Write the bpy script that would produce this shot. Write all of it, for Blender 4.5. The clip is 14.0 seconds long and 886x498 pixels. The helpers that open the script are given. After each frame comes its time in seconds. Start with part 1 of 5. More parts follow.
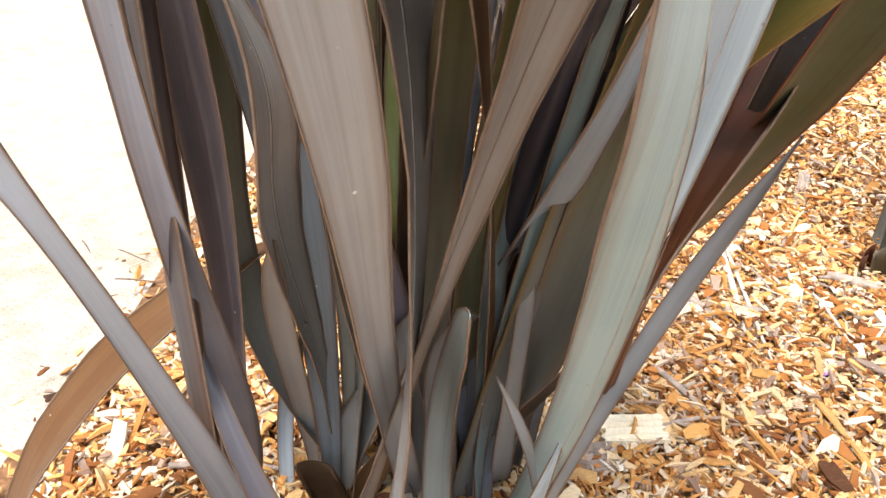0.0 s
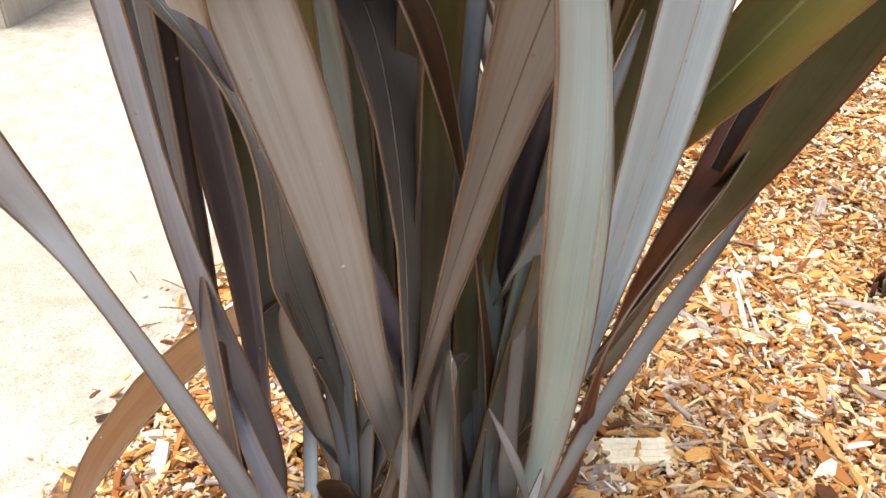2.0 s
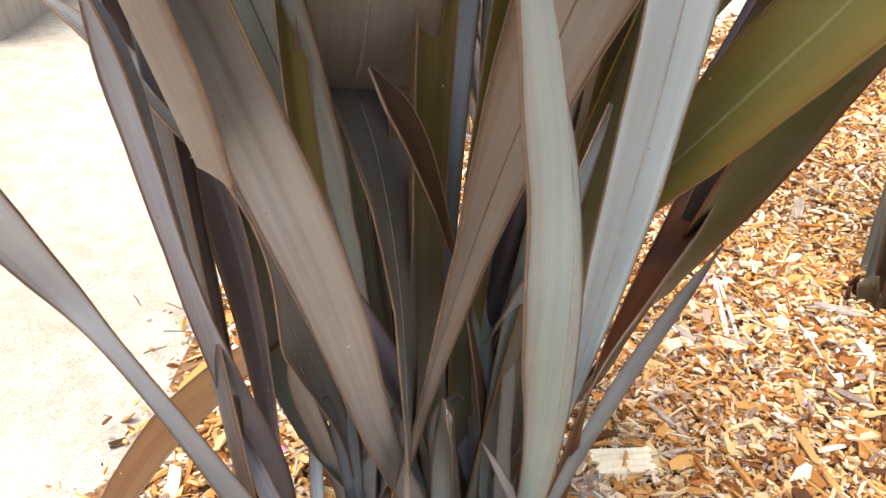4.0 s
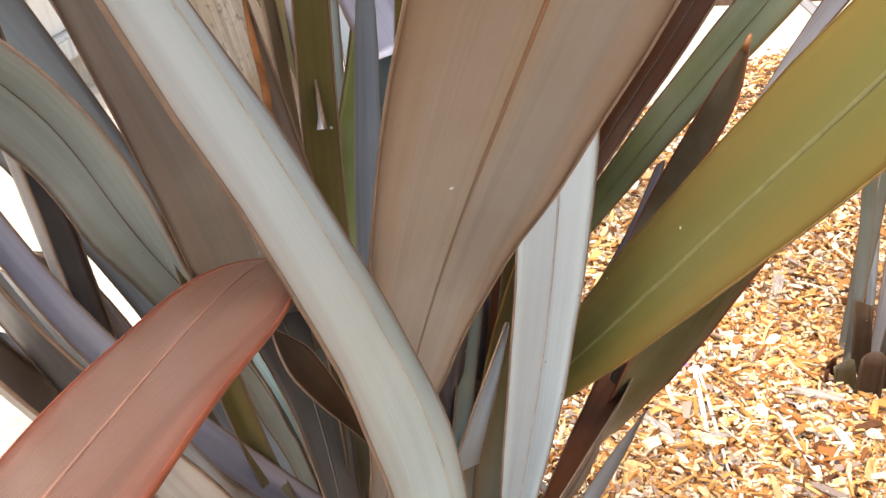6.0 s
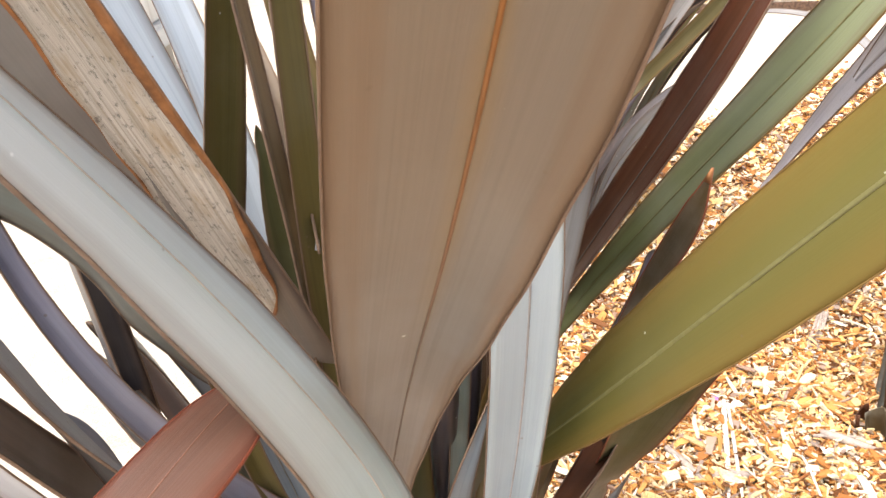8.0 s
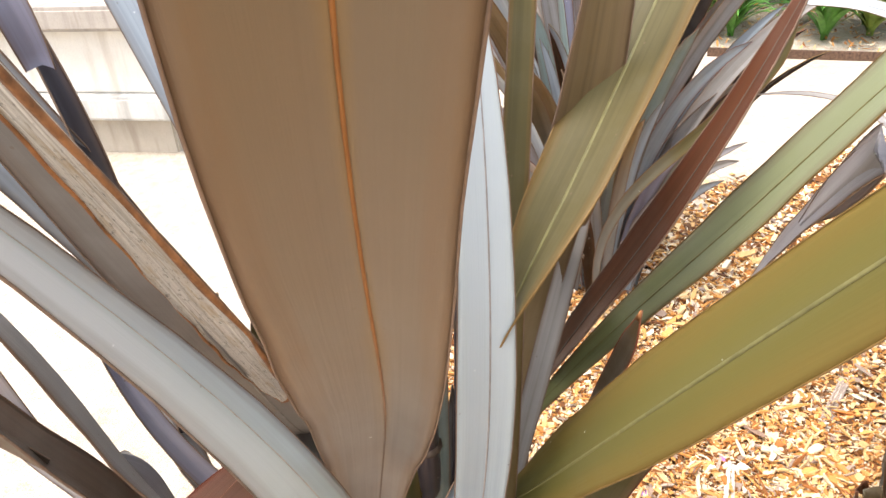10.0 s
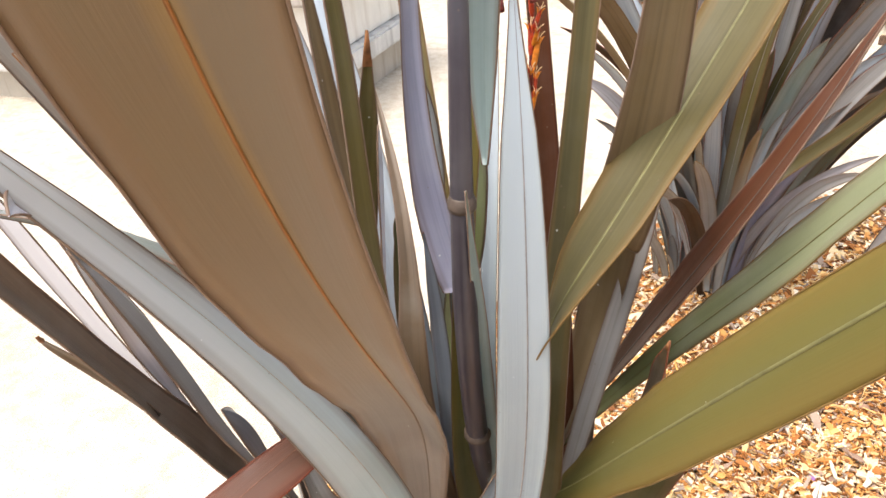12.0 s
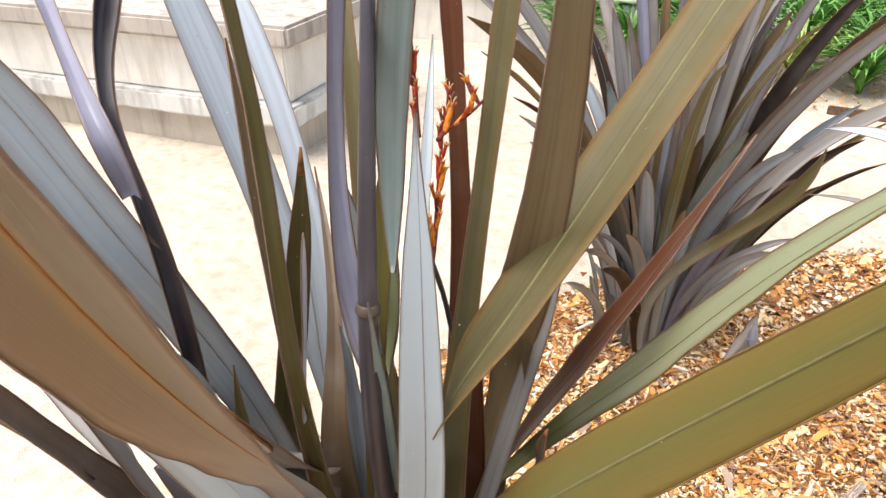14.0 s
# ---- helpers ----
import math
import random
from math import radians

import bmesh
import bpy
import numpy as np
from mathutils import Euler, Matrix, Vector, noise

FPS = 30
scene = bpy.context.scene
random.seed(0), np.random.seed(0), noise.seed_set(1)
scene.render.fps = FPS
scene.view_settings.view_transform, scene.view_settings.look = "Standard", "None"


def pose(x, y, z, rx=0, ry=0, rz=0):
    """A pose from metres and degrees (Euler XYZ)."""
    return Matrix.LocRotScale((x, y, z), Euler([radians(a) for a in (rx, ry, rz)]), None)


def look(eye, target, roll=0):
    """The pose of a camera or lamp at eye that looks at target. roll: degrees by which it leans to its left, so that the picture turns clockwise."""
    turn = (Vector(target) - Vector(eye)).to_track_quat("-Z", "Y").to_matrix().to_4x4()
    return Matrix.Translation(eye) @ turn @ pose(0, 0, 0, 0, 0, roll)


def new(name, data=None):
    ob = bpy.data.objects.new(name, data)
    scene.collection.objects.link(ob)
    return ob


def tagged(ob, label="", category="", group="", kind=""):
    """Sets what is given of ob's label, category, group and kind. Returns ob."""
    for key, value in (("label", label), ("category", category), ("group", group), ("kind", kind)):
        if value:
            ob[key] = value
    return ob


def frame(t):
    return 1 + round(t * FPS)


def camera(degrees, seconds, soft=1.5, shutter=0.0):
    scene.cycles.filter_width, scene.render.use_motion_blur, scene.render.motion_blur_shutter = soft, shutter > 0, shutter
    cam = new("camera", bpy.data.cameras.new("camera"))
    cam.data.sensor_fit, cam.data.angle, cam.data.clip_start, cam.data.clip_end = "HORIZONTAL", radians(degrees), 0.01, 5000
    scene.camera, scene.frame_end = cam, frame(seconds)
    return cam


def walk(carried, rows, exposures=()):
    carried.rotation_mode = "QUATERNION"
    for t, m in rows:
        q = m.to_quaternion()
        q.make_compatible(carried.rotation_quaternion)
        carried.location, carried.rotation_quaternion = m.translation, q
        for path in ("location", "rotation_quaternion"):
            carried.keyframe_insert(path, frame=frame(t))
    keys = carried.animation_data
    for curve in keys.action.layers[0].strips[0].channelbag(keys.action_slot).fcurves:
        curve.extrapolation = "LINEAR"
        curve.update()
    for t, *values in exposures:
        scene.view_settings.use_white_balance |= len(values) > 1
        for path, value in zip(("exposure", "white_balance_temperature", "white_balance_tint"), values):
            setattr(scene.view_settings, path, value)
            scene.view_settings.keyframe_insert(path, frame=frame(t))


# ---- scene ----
cam = camera(62.5, 14.0)
EXPOSURES = ((0, 1.36), (2.2, 1.18), (4.6, 1.22), (5.5, 1.4), (6.0, 1.5), (7.0, 1.58), (8.2, 1.55), (10.5, 1.42), (12.0, 1.34), (14.0, 1.12))
SKY, SUN = 0.155, 1.6
PATH = [
    (0, (0.005, 0.003, 0.909), (0.001, 1.682, -0.178), 3.6),
    (0.5, (0.016, -0.01, 0.919), (-0.041, 1.691, -0.131), 2.8),
    (1, (0.034, -0.023, 0.937), (-0.06, 1.67, -0.124), 2.2),
    (1.5, (0.045, -0.042, 0.974), (-0.056, 1.664, -0.065), 2.5),
    (2, (0.051, -0.053, 0.99), (-0.066, 1.64, -0.07), 1.2),
    (2.2, (0.046, -0.053, 1.002), (-0.079, 1.627, -0.075), 1.3),
    (4.3, (0.055, -0.068, 1.128), (-0.022, 1.606, 0.035), -0.9),
    (4.5, (0.07, -0.055, 1.161), (0.005, 1.619, 0.069), -1.6),
    (5, (0.106, -0.034, 1.199), (0.049, 1.675, 0.162), -2.3),
    (5.5, (0.126, -0.038, 1.221), (0.035, 1.681, 0.205), -3.5),
    (6, (0.151, -0.029, 1.249), (0.008, 1.701, 0.256), -4.4),
    (6.5, (0.181, -0.032, 1.285), (-0.012, 1.709, 0.319), -5.5),
    (7, (0.201, -0.035, 1.31), (-0.075, 1.689, 0.333), -6.5),
    (7.5, (0.211, -0.029, 1.334), (-0.111, 1.673, 0.334), -5.4),
    (8, (0.233, -0.041, 1.374), (-0.096, 1.647, 0.354), -4.7),
    (8.2, (0.244, -0.046, 1.39), (-0.107, 1.642, 0.377), -4.8),
    (10.3, (0.368, -0.124, 1.573), (-0.2, 1.524, 0.592), -3.5),
    (10.5, (0.381, -0.125, 1.579), (-0.24, 1.512, 0.611), -3.9),
    (11, (0.408, -0.122, 1.602), (-0.308, 1.47, 0.627), -2.9),
    (11.5, (0.432, -0.135, 1.636), (-0.354, 1.42, 0.653), -3.1),
    (12, (0.472, -0.146, 1.664), (-0.383, 1.33, 0.619), -5.2),
    (12.5, (0.513, -0.151, 1.697), (-0.369, 1.328, 0.679), -3.4),
    (13, (0.541, -0.145, 1.734), (-0.332, 1.331, 0.705), -2.7),
    (13.5, (0.568, -0.141, 1.763), (-0.249, 1.406, 0.793), -1.5),
    (14, (0.583, -0.166, 1.814), (-0.22, 1.374, 0.823), -0.8),
]
walk(cam, [(t, look(eye, target, roll)) for t, eye, target, roll in PATH], EXPOSURES)

# ---------------------------------------------------------------- world and sun
world = bpy.data.worlds.new("sky")
scene.world = world
world.use_nodes = True
wn, wl = world.node_tree.nodes, world.node_tree.links
sky = wn.new("ShaderNodeTexSky")
sky.sky_type, sky.sun_disc = "NISHITA", False
sky.sun_elevation, sky.sun_rotation = radians(71), radians(225)
sky.air_density, sky.dust_density, sky.ozone_density = 1.0, 4.0, 1.0
soften = wn.new("ShaderNodeHueSaturation")
soften.inputs["Saturation"].default_value = 0.55
wl.new(sky.outputs["Color"], soften.inputs["Color"])
wl.new(soften.outputs["Color"], wn["Background"].inputs["Color"])
wn["Background"].inputs["Strength"].default_value = SKY
sun_data = bpy.data.lights.new("sun", "SUN")
sun_data.energy, sun_data.angle, sun_data.color = SUN, radians(40), (1.0, 0.945, 0.875)
sun = new("sun", sun_data)
sun.matrix_world = look((-1.3, -1.0, 5.4), (0, 0.3, 0))


# ---------------------------------------------------------------- materials
def material(name, rough=0.6, spec=0.4):
    m = bpy.data.materials.new(name)
    m.use_nodes = True
    b = m.node_tree.nodes["Principled BSDF"]
    b.inputs["Roughness"].default_value = rough
    b.inputs["Specular IOR Level"].default_value = spec
    return m, m.node_tree.nodes, m.node_tree.links, b


def noise_node(n, l, vector, scale, detail=4.0, rough=0.55, distort=0.0):
    t = n.new("ShaderNodeTexNoise")
    t.inputs["Scale"].default_value = scale
    t.inputs["Detail"].default_value = detail
    t.inputs["Roughness"].default_value = rough
    t.inputs["Distortion"].default_value = distort
    l.new(vector, t.inputs["Vector"])
    return t


def stretched(n, l, vector, sx, sy, sz):
    mp = n.new("ShaderNodeMapping")
    mp.inputs["Scale"].default_value = (sx, sy, sz)
    l.new(vector, mp.inputs["Vector"])
    return mp.outputs["Vector"]


def ramp(n, l, fac, stops, smooth=False):
    r = n.new("ShaderNodeValToRGB")
    e = r.color_ramp.elements
    while len(e) > 1:
        e.remove(e[-1])
    e[0].position, e[0].color = stops[0][0], (*stops[0][1], 1)
    for p, c in stops[1:]:
        k = e.new(p)
        k.color = (*c, 1)
    l.new(fac, r.inputs["Fac"])
    return r.outputs["Color"]


def mixed(n, l, fac, a, b, mode="MIX"):
    m = n.new("ShaderNodeMix")
    m.data_type, m.blend_type = "RGBA", mode
    for sock, v in ((m.inputs[0], fac), (m.inputs[6], a), (m.inputs[7], b)):
        if isinstance(v, (int, float)):
            sock.default_value = v
        elif isinstance(v, tuple):
            sock.default_value = (*v, 1)
        else:
            l.new(v, sock)
    return m.outputs[2]


def bumped(n, l, b, height, strength, distance):
    k = n.new("ShaderNodeBump")
    k.inputs["Strength"].default_value = strength
    k.inputs["Distance"].default_value = distance
    l.new(height, k.inputs["Height"])
    l.new(k.outputs["Normal"], b.inputs["Normal"])


def blade_material(name, base, other, rough=0.42, fibre=0.17, blotch=0.5, bloom=(0.5, 0.5, 0.48), bloom_amount=0.16, root=0.0, edge=(0.15, 0.085, 0.05), edge_amount=0.5, edge_from=0.70, heart=None, gloss=0.45, upper=None):
    """Leaf skin: lengthwise fibres, soft blotches of a second colour, specks and a waxy bloom."""
    m, n, l, b = material(name, rough, gloss)
    first = n.new("ShaderNodeUVMap")
    first.uv_map = "UVMap"
    uv = first.outputs["UV"]
    second = n.new("ShaderNodeUVMap")
    second.uv_map = "Across"
    split = n.new("ShaderNodeSeparateXYZ")
    l.new(second.outputs["UV"], split.inputs["Vector"])
    off = n.new("ShaderNodeMath")
    off.operation = "ABSOLUTE"
    l.new(split.outputs["X"], off.inputs[0])
    obj = n.new("ShaderNodeTexCoord").outputs["Object"]
    fine = noise_node(n, l, stretched(n, l, uv, 520, 5, 1), 1.0, 5, 0.6).outputs["Fac"]
    veins = noise_node(n, l, stretched(n, l, uv, 130, 1.2, 1), 1.0, 3, 0.5).outputs["Fac"]
    wide = noise_node(n, l, stretched(n, l, uv, 28, 3.0, 1), 1.0, 4, 0.55, 0.3).outputs["Fac"]
    c = mixed(n, l, ramp(n, l, wide, ((0.36, (0, 0, 0)), (0.72, (blotch,) * 3))), base, other)
    lo, hi = tuple(0.62 * v for v in base), tuple(min(1, 1.35 * v) for v in base)
    c = mixed(n, l, ramp(n, l, fine, ((0.35, (0, 0, 0)), (0.65, (fibre,) * 3))), c, hi)
    c = mixed(n, l, ramp(n, l, veins, ((0.3, (fibre * 1.4,) * 3), (0.52, (0, 0, 0)))), c, lo)
    dust = noise_node(n, l, obj, 9.0, 5, 0.6).outputs["Fac"]
    c = mixed(n, l, ramp(n, l, dust, ((0.45, (0, 0, 0)), (0.75, (bloom_amount,) * 3))), c, bloom)
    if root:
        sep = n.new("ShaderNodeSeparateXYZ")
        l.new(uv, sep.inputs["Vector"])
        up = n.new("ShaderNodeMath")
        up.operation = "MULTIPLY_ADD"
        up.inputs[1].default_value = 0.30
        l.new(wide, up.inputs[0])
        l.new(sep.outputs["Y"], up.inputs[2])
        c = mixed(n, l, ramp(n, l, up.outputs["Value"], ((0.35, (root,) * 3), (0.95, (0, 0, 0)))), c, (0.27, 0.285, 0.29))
    # fade to the upper colour; on some leaves this holds painted shade
    if upper:
        tall = n.new("ShaderNodeSeparateXYZ")
        l.new(uv, tall.inputs["Vector"])
        part_way = n.new("ShaderNodeMapRange")
        part_way.inputs["From Min"].default_value, part_way.inputs["From Max"].default_value = upper[1], upper[2]
        l.new(tall.outputs["Y"], part_way.inputs["Value"])
        c = mixed(n, l, part_way.outputs["Result"], c, upper[0])
    # pigment along the margins and, on some leaves, beside the midrib, frayed by the fibres
    fray = n.new("ShaderNodeMath")
    fray.operation = "MULTIPLY_ADD"
    fray.inputs[1].default_value = 0.5
    l.new(wide, fray.inputs[0])
    l.new(off.outputs["Value"], fray.inputs[2])
    c = mixed(n, l, ramp(n, l, fray.outputs["Value"], ((0, (0, 0, 0)), (min(0.99, (edge_from + 0.25) / 1.0 * 0.9), (0, 0, 0)), (1.0, (edge_amount * 0.6,) * 3))), c, edge)
    c = mixed(n, l, ramp(n, l, off.outputs["Value"], ((0.86, (0, 0, 0)), (1.0, (edge_amount,) * 3))), c, edge)
    if heart:
        near_rib = ramp(n, l, fray.outputs["Value"], ((0.22, (0.75,) * 3), (0.42, (0, 0, 0))))
        if upper:
            near_rib = mixed(n, l, part_way.outputs["Result"], (0, 0, 0), near_rib)
        c = mixed(n, l, near_rib, c, heart)
    rnd = n.new("ShaderNodeObjectInfo").outputs["Random"]
    hs = n.new("ShaderNodeHueSaturation")
    l.new(c, hs.inputs["Color"])
    l.new(ramp(n, l, rnd, ((0.0, (0.9,) * 3), (1.0, (1.1,) * 3))), hs.inputs["Value"])
    spots = n.new("ShaderNodeTexVoronoi")
    spots.inputs["Scale"].default_value = 34.0
    l.new(obj, spots.inputs["Vector"])
    c = mixed(n, l, ramp(n, l, spots.outputs["Distance"], ((0.03, (0.55,) * 3), (0.06, (0, 0, 0)))), hs.outputs["Color"], (0.16, 0.11, 0.07))
    flecks = n.new("ShaderNodeTexVoronoi")
    flecks.inputs["Scale"].default_value = 21.0
    l.new(obj, flecks.inputs["Vector"])
    c = mixed(n, l, ramp(n, l, flecks.outputs["Distance"], ((0.022, (0.7,) * 3), (0.034, (0, 0, 0)))), c, (0.74, 0.74, 0.71))
    l.new(c, b.inputs["Base Color"])
    r = n.new("ShaderNodeMapRange")
    r.inputs["To Min"].default_value, r.inputs["To Max"].default_value = rough - 0.1, rough + 0.16
    l.new(wide, r.inputs["Value"])
    l.new(r.outputs["Result"], b.inputs["Roughness"])
    bumped(n, l, b, mixed(n, l, 0.4, fine, veins), 0.35, 0.0012)
    glow = n.new("ShaderNodeBsdfTranslucent")
    l.new(c, glow.inputs["Color"])
    blend = n.new("ShaderNodeMixShader")
    blend.inputs["Fac"].default_value = 0.07
    l.new(b.outputs["BSDF"], blend.inputs[1])
    l.new(glow.outputs["BSDF"], blend.inputs[2])
    l.new(blend.outputs["Shader"], n["Material Output"].inputs["Surface"])
    return m


# colour of the face seen, second colour
TINTS = {
    "grey": ((0.255, 0.235, 0.22), (0.30, 0.30, 0.305)),
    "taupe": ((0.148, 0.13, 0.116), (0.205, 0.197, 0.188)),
    "sage": ((0.21, 0.275, 0.265), (0.255, 0.325, 0.315)),
    "blue": ((0.245, 0.28, 0.315), (0.31, 0.36, 0.40)),
    "teal": ((0.18, 0.235, 0.225), (0.25, 0.31, 0.305)),
    "silver": ((0.19, 0.225, 0.24), (0.24, 0.28, 0.30)),
    "brown": ((0.235, 0.205, 0.182), (0.275, 0.245, 0.225)),
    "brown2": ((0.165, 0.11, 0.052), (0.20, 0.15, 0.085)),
    "green": ((0.082, 0.075, 0.02), (0.065, 0.072, 0.024)),
    "greendark": ((0.058, 0.05, 0.02), (0.056, 0.068, 0.028)),
    "olive": ((0.115, 0.092, 0.03), (0.14, 0.118, 0.052)),
    "olivegreen": ((0.092, 0.077, 0.034), (0.118, 0.10, 0.05)),
    "olivered": ((0.062, 0.042, 0.018), (0.088, 0.066, 0.031)),
    "red": ((0.115, 0.05, 0.03), (0.165, 0.098, 0.075)),
    "redbrown": ((0.085, 0.03, 0.013), (0.12, 0.052, 0.028)),
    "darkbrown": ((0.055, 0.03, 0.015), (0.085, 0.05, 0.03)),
    "copper": ((0.12, 0.055, 0.022), (0.22, 0.12, 0.045)),
    "lilac": ((0.27, 0.245, 0.25), (0.23, 0.225, 0.24)),
    "lilacblue": ((0.225, 0.215, 0.285), (0.26, 0.285, 0.35)),
    "slate": ((0.115, 0.118, 0.145), (0.20, 0.215, 0.25)),
    "ash": ((0.185, 0.185, 0.19), (0.25, 0.26, 0.275)),
    "bluelight": ((0.33, 0.37, 0.415), (0.40, 0.445, 0.485)),
    "sagedeep": ((0.175, 0.195, 0.175), (0.22, 0.245, 0.23)),
    # murk: shade inside a clump put into leaf colour; also one black-brown leaf
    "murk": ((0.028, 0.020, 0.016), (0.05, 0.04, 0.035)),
    "stalk": ((0.035, 0.028, 0.035), (0.09, 0.07, 0.085)),
    "umber": ((0.14, 0.102, 0.075), (0.19, 0.15, 0.12)),
    "ashpale": ((0.25, 0.255, 0.27), (0.32, 0.33, 0.35)),
    "tanleaf": ((0.12, 0.078, 0.042), (0.15, 0.105, 0.065)),
    "slateblue": ((0.20, 0.23, 0.275), (0.25, 0.285, 0.34)),
    "fresh": ((0.115, 0.145, 0.03), (0.14, 0.165, 0.045)),
    "pale": ((0.50, 0.49, 0.53), (0.56, 0.56, 0.60)),
    "sageblue": ((0.24, 0.28, 0.275), (0.29, 0.33, 0.33)),
    "sheath": ((0.19, 0.19, 0.225), (0.26, 0.27, 0.31)),
    "greenpale": ((0.15, 0.16, 0.055), (0.185, 0.20, 0.105)),
    "dry": ((0.46, 0.42, 0.36), (0.20, 0.175, 0.14)),
}
DEEP = ("green", "greendark", "olive", "olivegreen", "red", "redbrown", "darkbrown", "copper", "stalk", "brown2", "murk", "slate")
SLEEK = ("red", "lilacblue", "stalk", "slate", "sheath", "slateblue")
# brown: its darker top also holds shade from the leaf's tilt
# silver, sage, green: shade low on the leaf is put into the base tint
UPPER = {"sage": ((0.48, 0.47, 0.455), 0.8, 1.6), "greenpale": ((0.25, 0.27, 0.15), 1.0, 1.6), "brown": ((0.175, 0.12, 0.066), 0.95, 1.7), "silver": ((0.36, 0.40, 0.425), 0.7, 1.15), "green": ((0.145, 0.124, 0.036), 0.75, 1.35), "ashpale": ((0.60, 0.585, 0.615), 0.75, 1.1)}
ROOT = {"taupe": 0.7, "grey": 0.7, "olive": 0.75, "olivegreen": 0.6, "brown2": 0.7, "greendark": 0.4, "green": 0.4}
EDGE = {"redbrown": (0.10, 0.03, 0.015), "copper": (0.10, 0.05, 0.02), "murk": (0.05, 0.03, 0.02), "darkbrown": (0.09, 0.04, 0.02), "green": (0.20, 0.12, 0.03), "olivegreen": (0.17, 0.10, 0.035), "red": (0.19, 0.045, 0.022), "brown": (0.20, 0.115, 0.06), "silver": (0.36, 0.40, 0.40), "bluelight": (0.20, 0.19, 0.18)}
HEART = {"grey": (0.20, 0.18, 0.16), "sage": (0.27, 0.30, 0.275), "sagedeep": (0.15, 0.155, 0.135), "brown": (0.28, 0.16, 0.04), "green": (0.145, 0.13, 0.045)}
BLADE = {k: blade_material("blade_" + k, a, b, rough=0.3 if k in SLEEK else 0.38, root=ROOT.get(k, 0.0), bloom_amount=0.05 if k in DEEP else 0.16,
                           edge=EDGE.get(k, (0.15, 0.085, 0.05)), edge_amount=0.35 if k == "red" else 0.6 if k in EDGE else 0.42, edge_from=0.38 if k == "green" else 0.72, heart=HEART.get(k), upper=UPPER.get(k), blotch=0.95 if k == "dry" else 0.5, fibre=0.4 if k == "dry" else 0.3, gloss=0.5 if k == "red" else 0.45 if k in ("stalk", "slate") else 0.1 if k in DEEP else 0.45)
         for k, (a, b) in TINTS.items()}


def plain(name, colour, rough=0.6, vary=0.25, scale=60.0, spec=0.3):
    m, n, l, b = material(name, rough, spec)
    obj = n.new("ShaderNodeTexCoord").outputs["Object"]
    t = noise_node(n, l, obj, scale, 4, 0.6).outputs["Fac"]
    lo, hi = tuple(v * (1 - vary) for v in colour), tuple(min(1, v * (1 + vary)) for v in colour)
    l.new(ramp(n, l, t, ((0.3, lo), (0.7, hi))), b.inputs["Base Color"])
    bumped(n, l, b, t, 0.3, 0.002)
    return m


def turning(name, low, high, z0, z1):
    """A midrib whose colour turns on the way up."""
    m, n, l, b = material(name, 0.5, 0.3)
    obj = n.new("ShaderNodeTexCoord").outputs["Object"]
    sep = n.new("ShaderNodeSeparateXYZ")
    l.new(obj, sep.inputs["Vector"])
    r = n.new("ShaderNodeMapRange")
    r.inputs["From Min"].default_value, r.inputs["From Max"].default_value = z0, z1
    l.new(sep.outputs["Z"], r.inputs["Value"])
    t = noise_node(n, l, obj, 60.0, 4, 0.6).outputs["Fac"]
    c = mixed(n, l, r.outputs["Result"], low, high)
    c = mixed(n, l, ramp(n, l, t, ((0.35, (0.4,) * 3), (0.65, (0, 0, 0)))), c, tuple(0.5 * v for v in high))
    l.new(c, b.inputs["Base Color"])
    return m


RIB = {
    "orange": turning("rib_orange", (0.16, 0.125, 0.10), (0.27, 0.105, 0.025), 1.05, 1.35),
    "pale": plain("rib_pale", (0.155, 0.14, 0.055), 0.45),
    "pink": plain("rib_pink", (0.27, 0.14, 0.095), 0.45),
    "dark": plain("rib_dark", (0.085, 0.06, 0.045), 0.5),
    "grey": plain("rib_grey", (0.225, 0.205, 0.185), 0.5),
    "tan": plain("rib_tan", (0.36, 0.31, 0.255), 0.5),
    "vein": plain("rib_vein", (0.27, 0.24, 0.225), 0.5),
}
MARGIN = {
    "red": plain("margin_red", (0.19, 0.05, 0.024), 0.5),
    "rust": plain("margin_rust", (0.17, 0.11, 0.075), 0.55),
    "burnt": plain("margin_burnt", (0.26, 0.11, 0.04), 0.6, 0.5),
    "ochre": plain("margin_ochre", (0.17, 0.10, 0.03), 0.55),
}


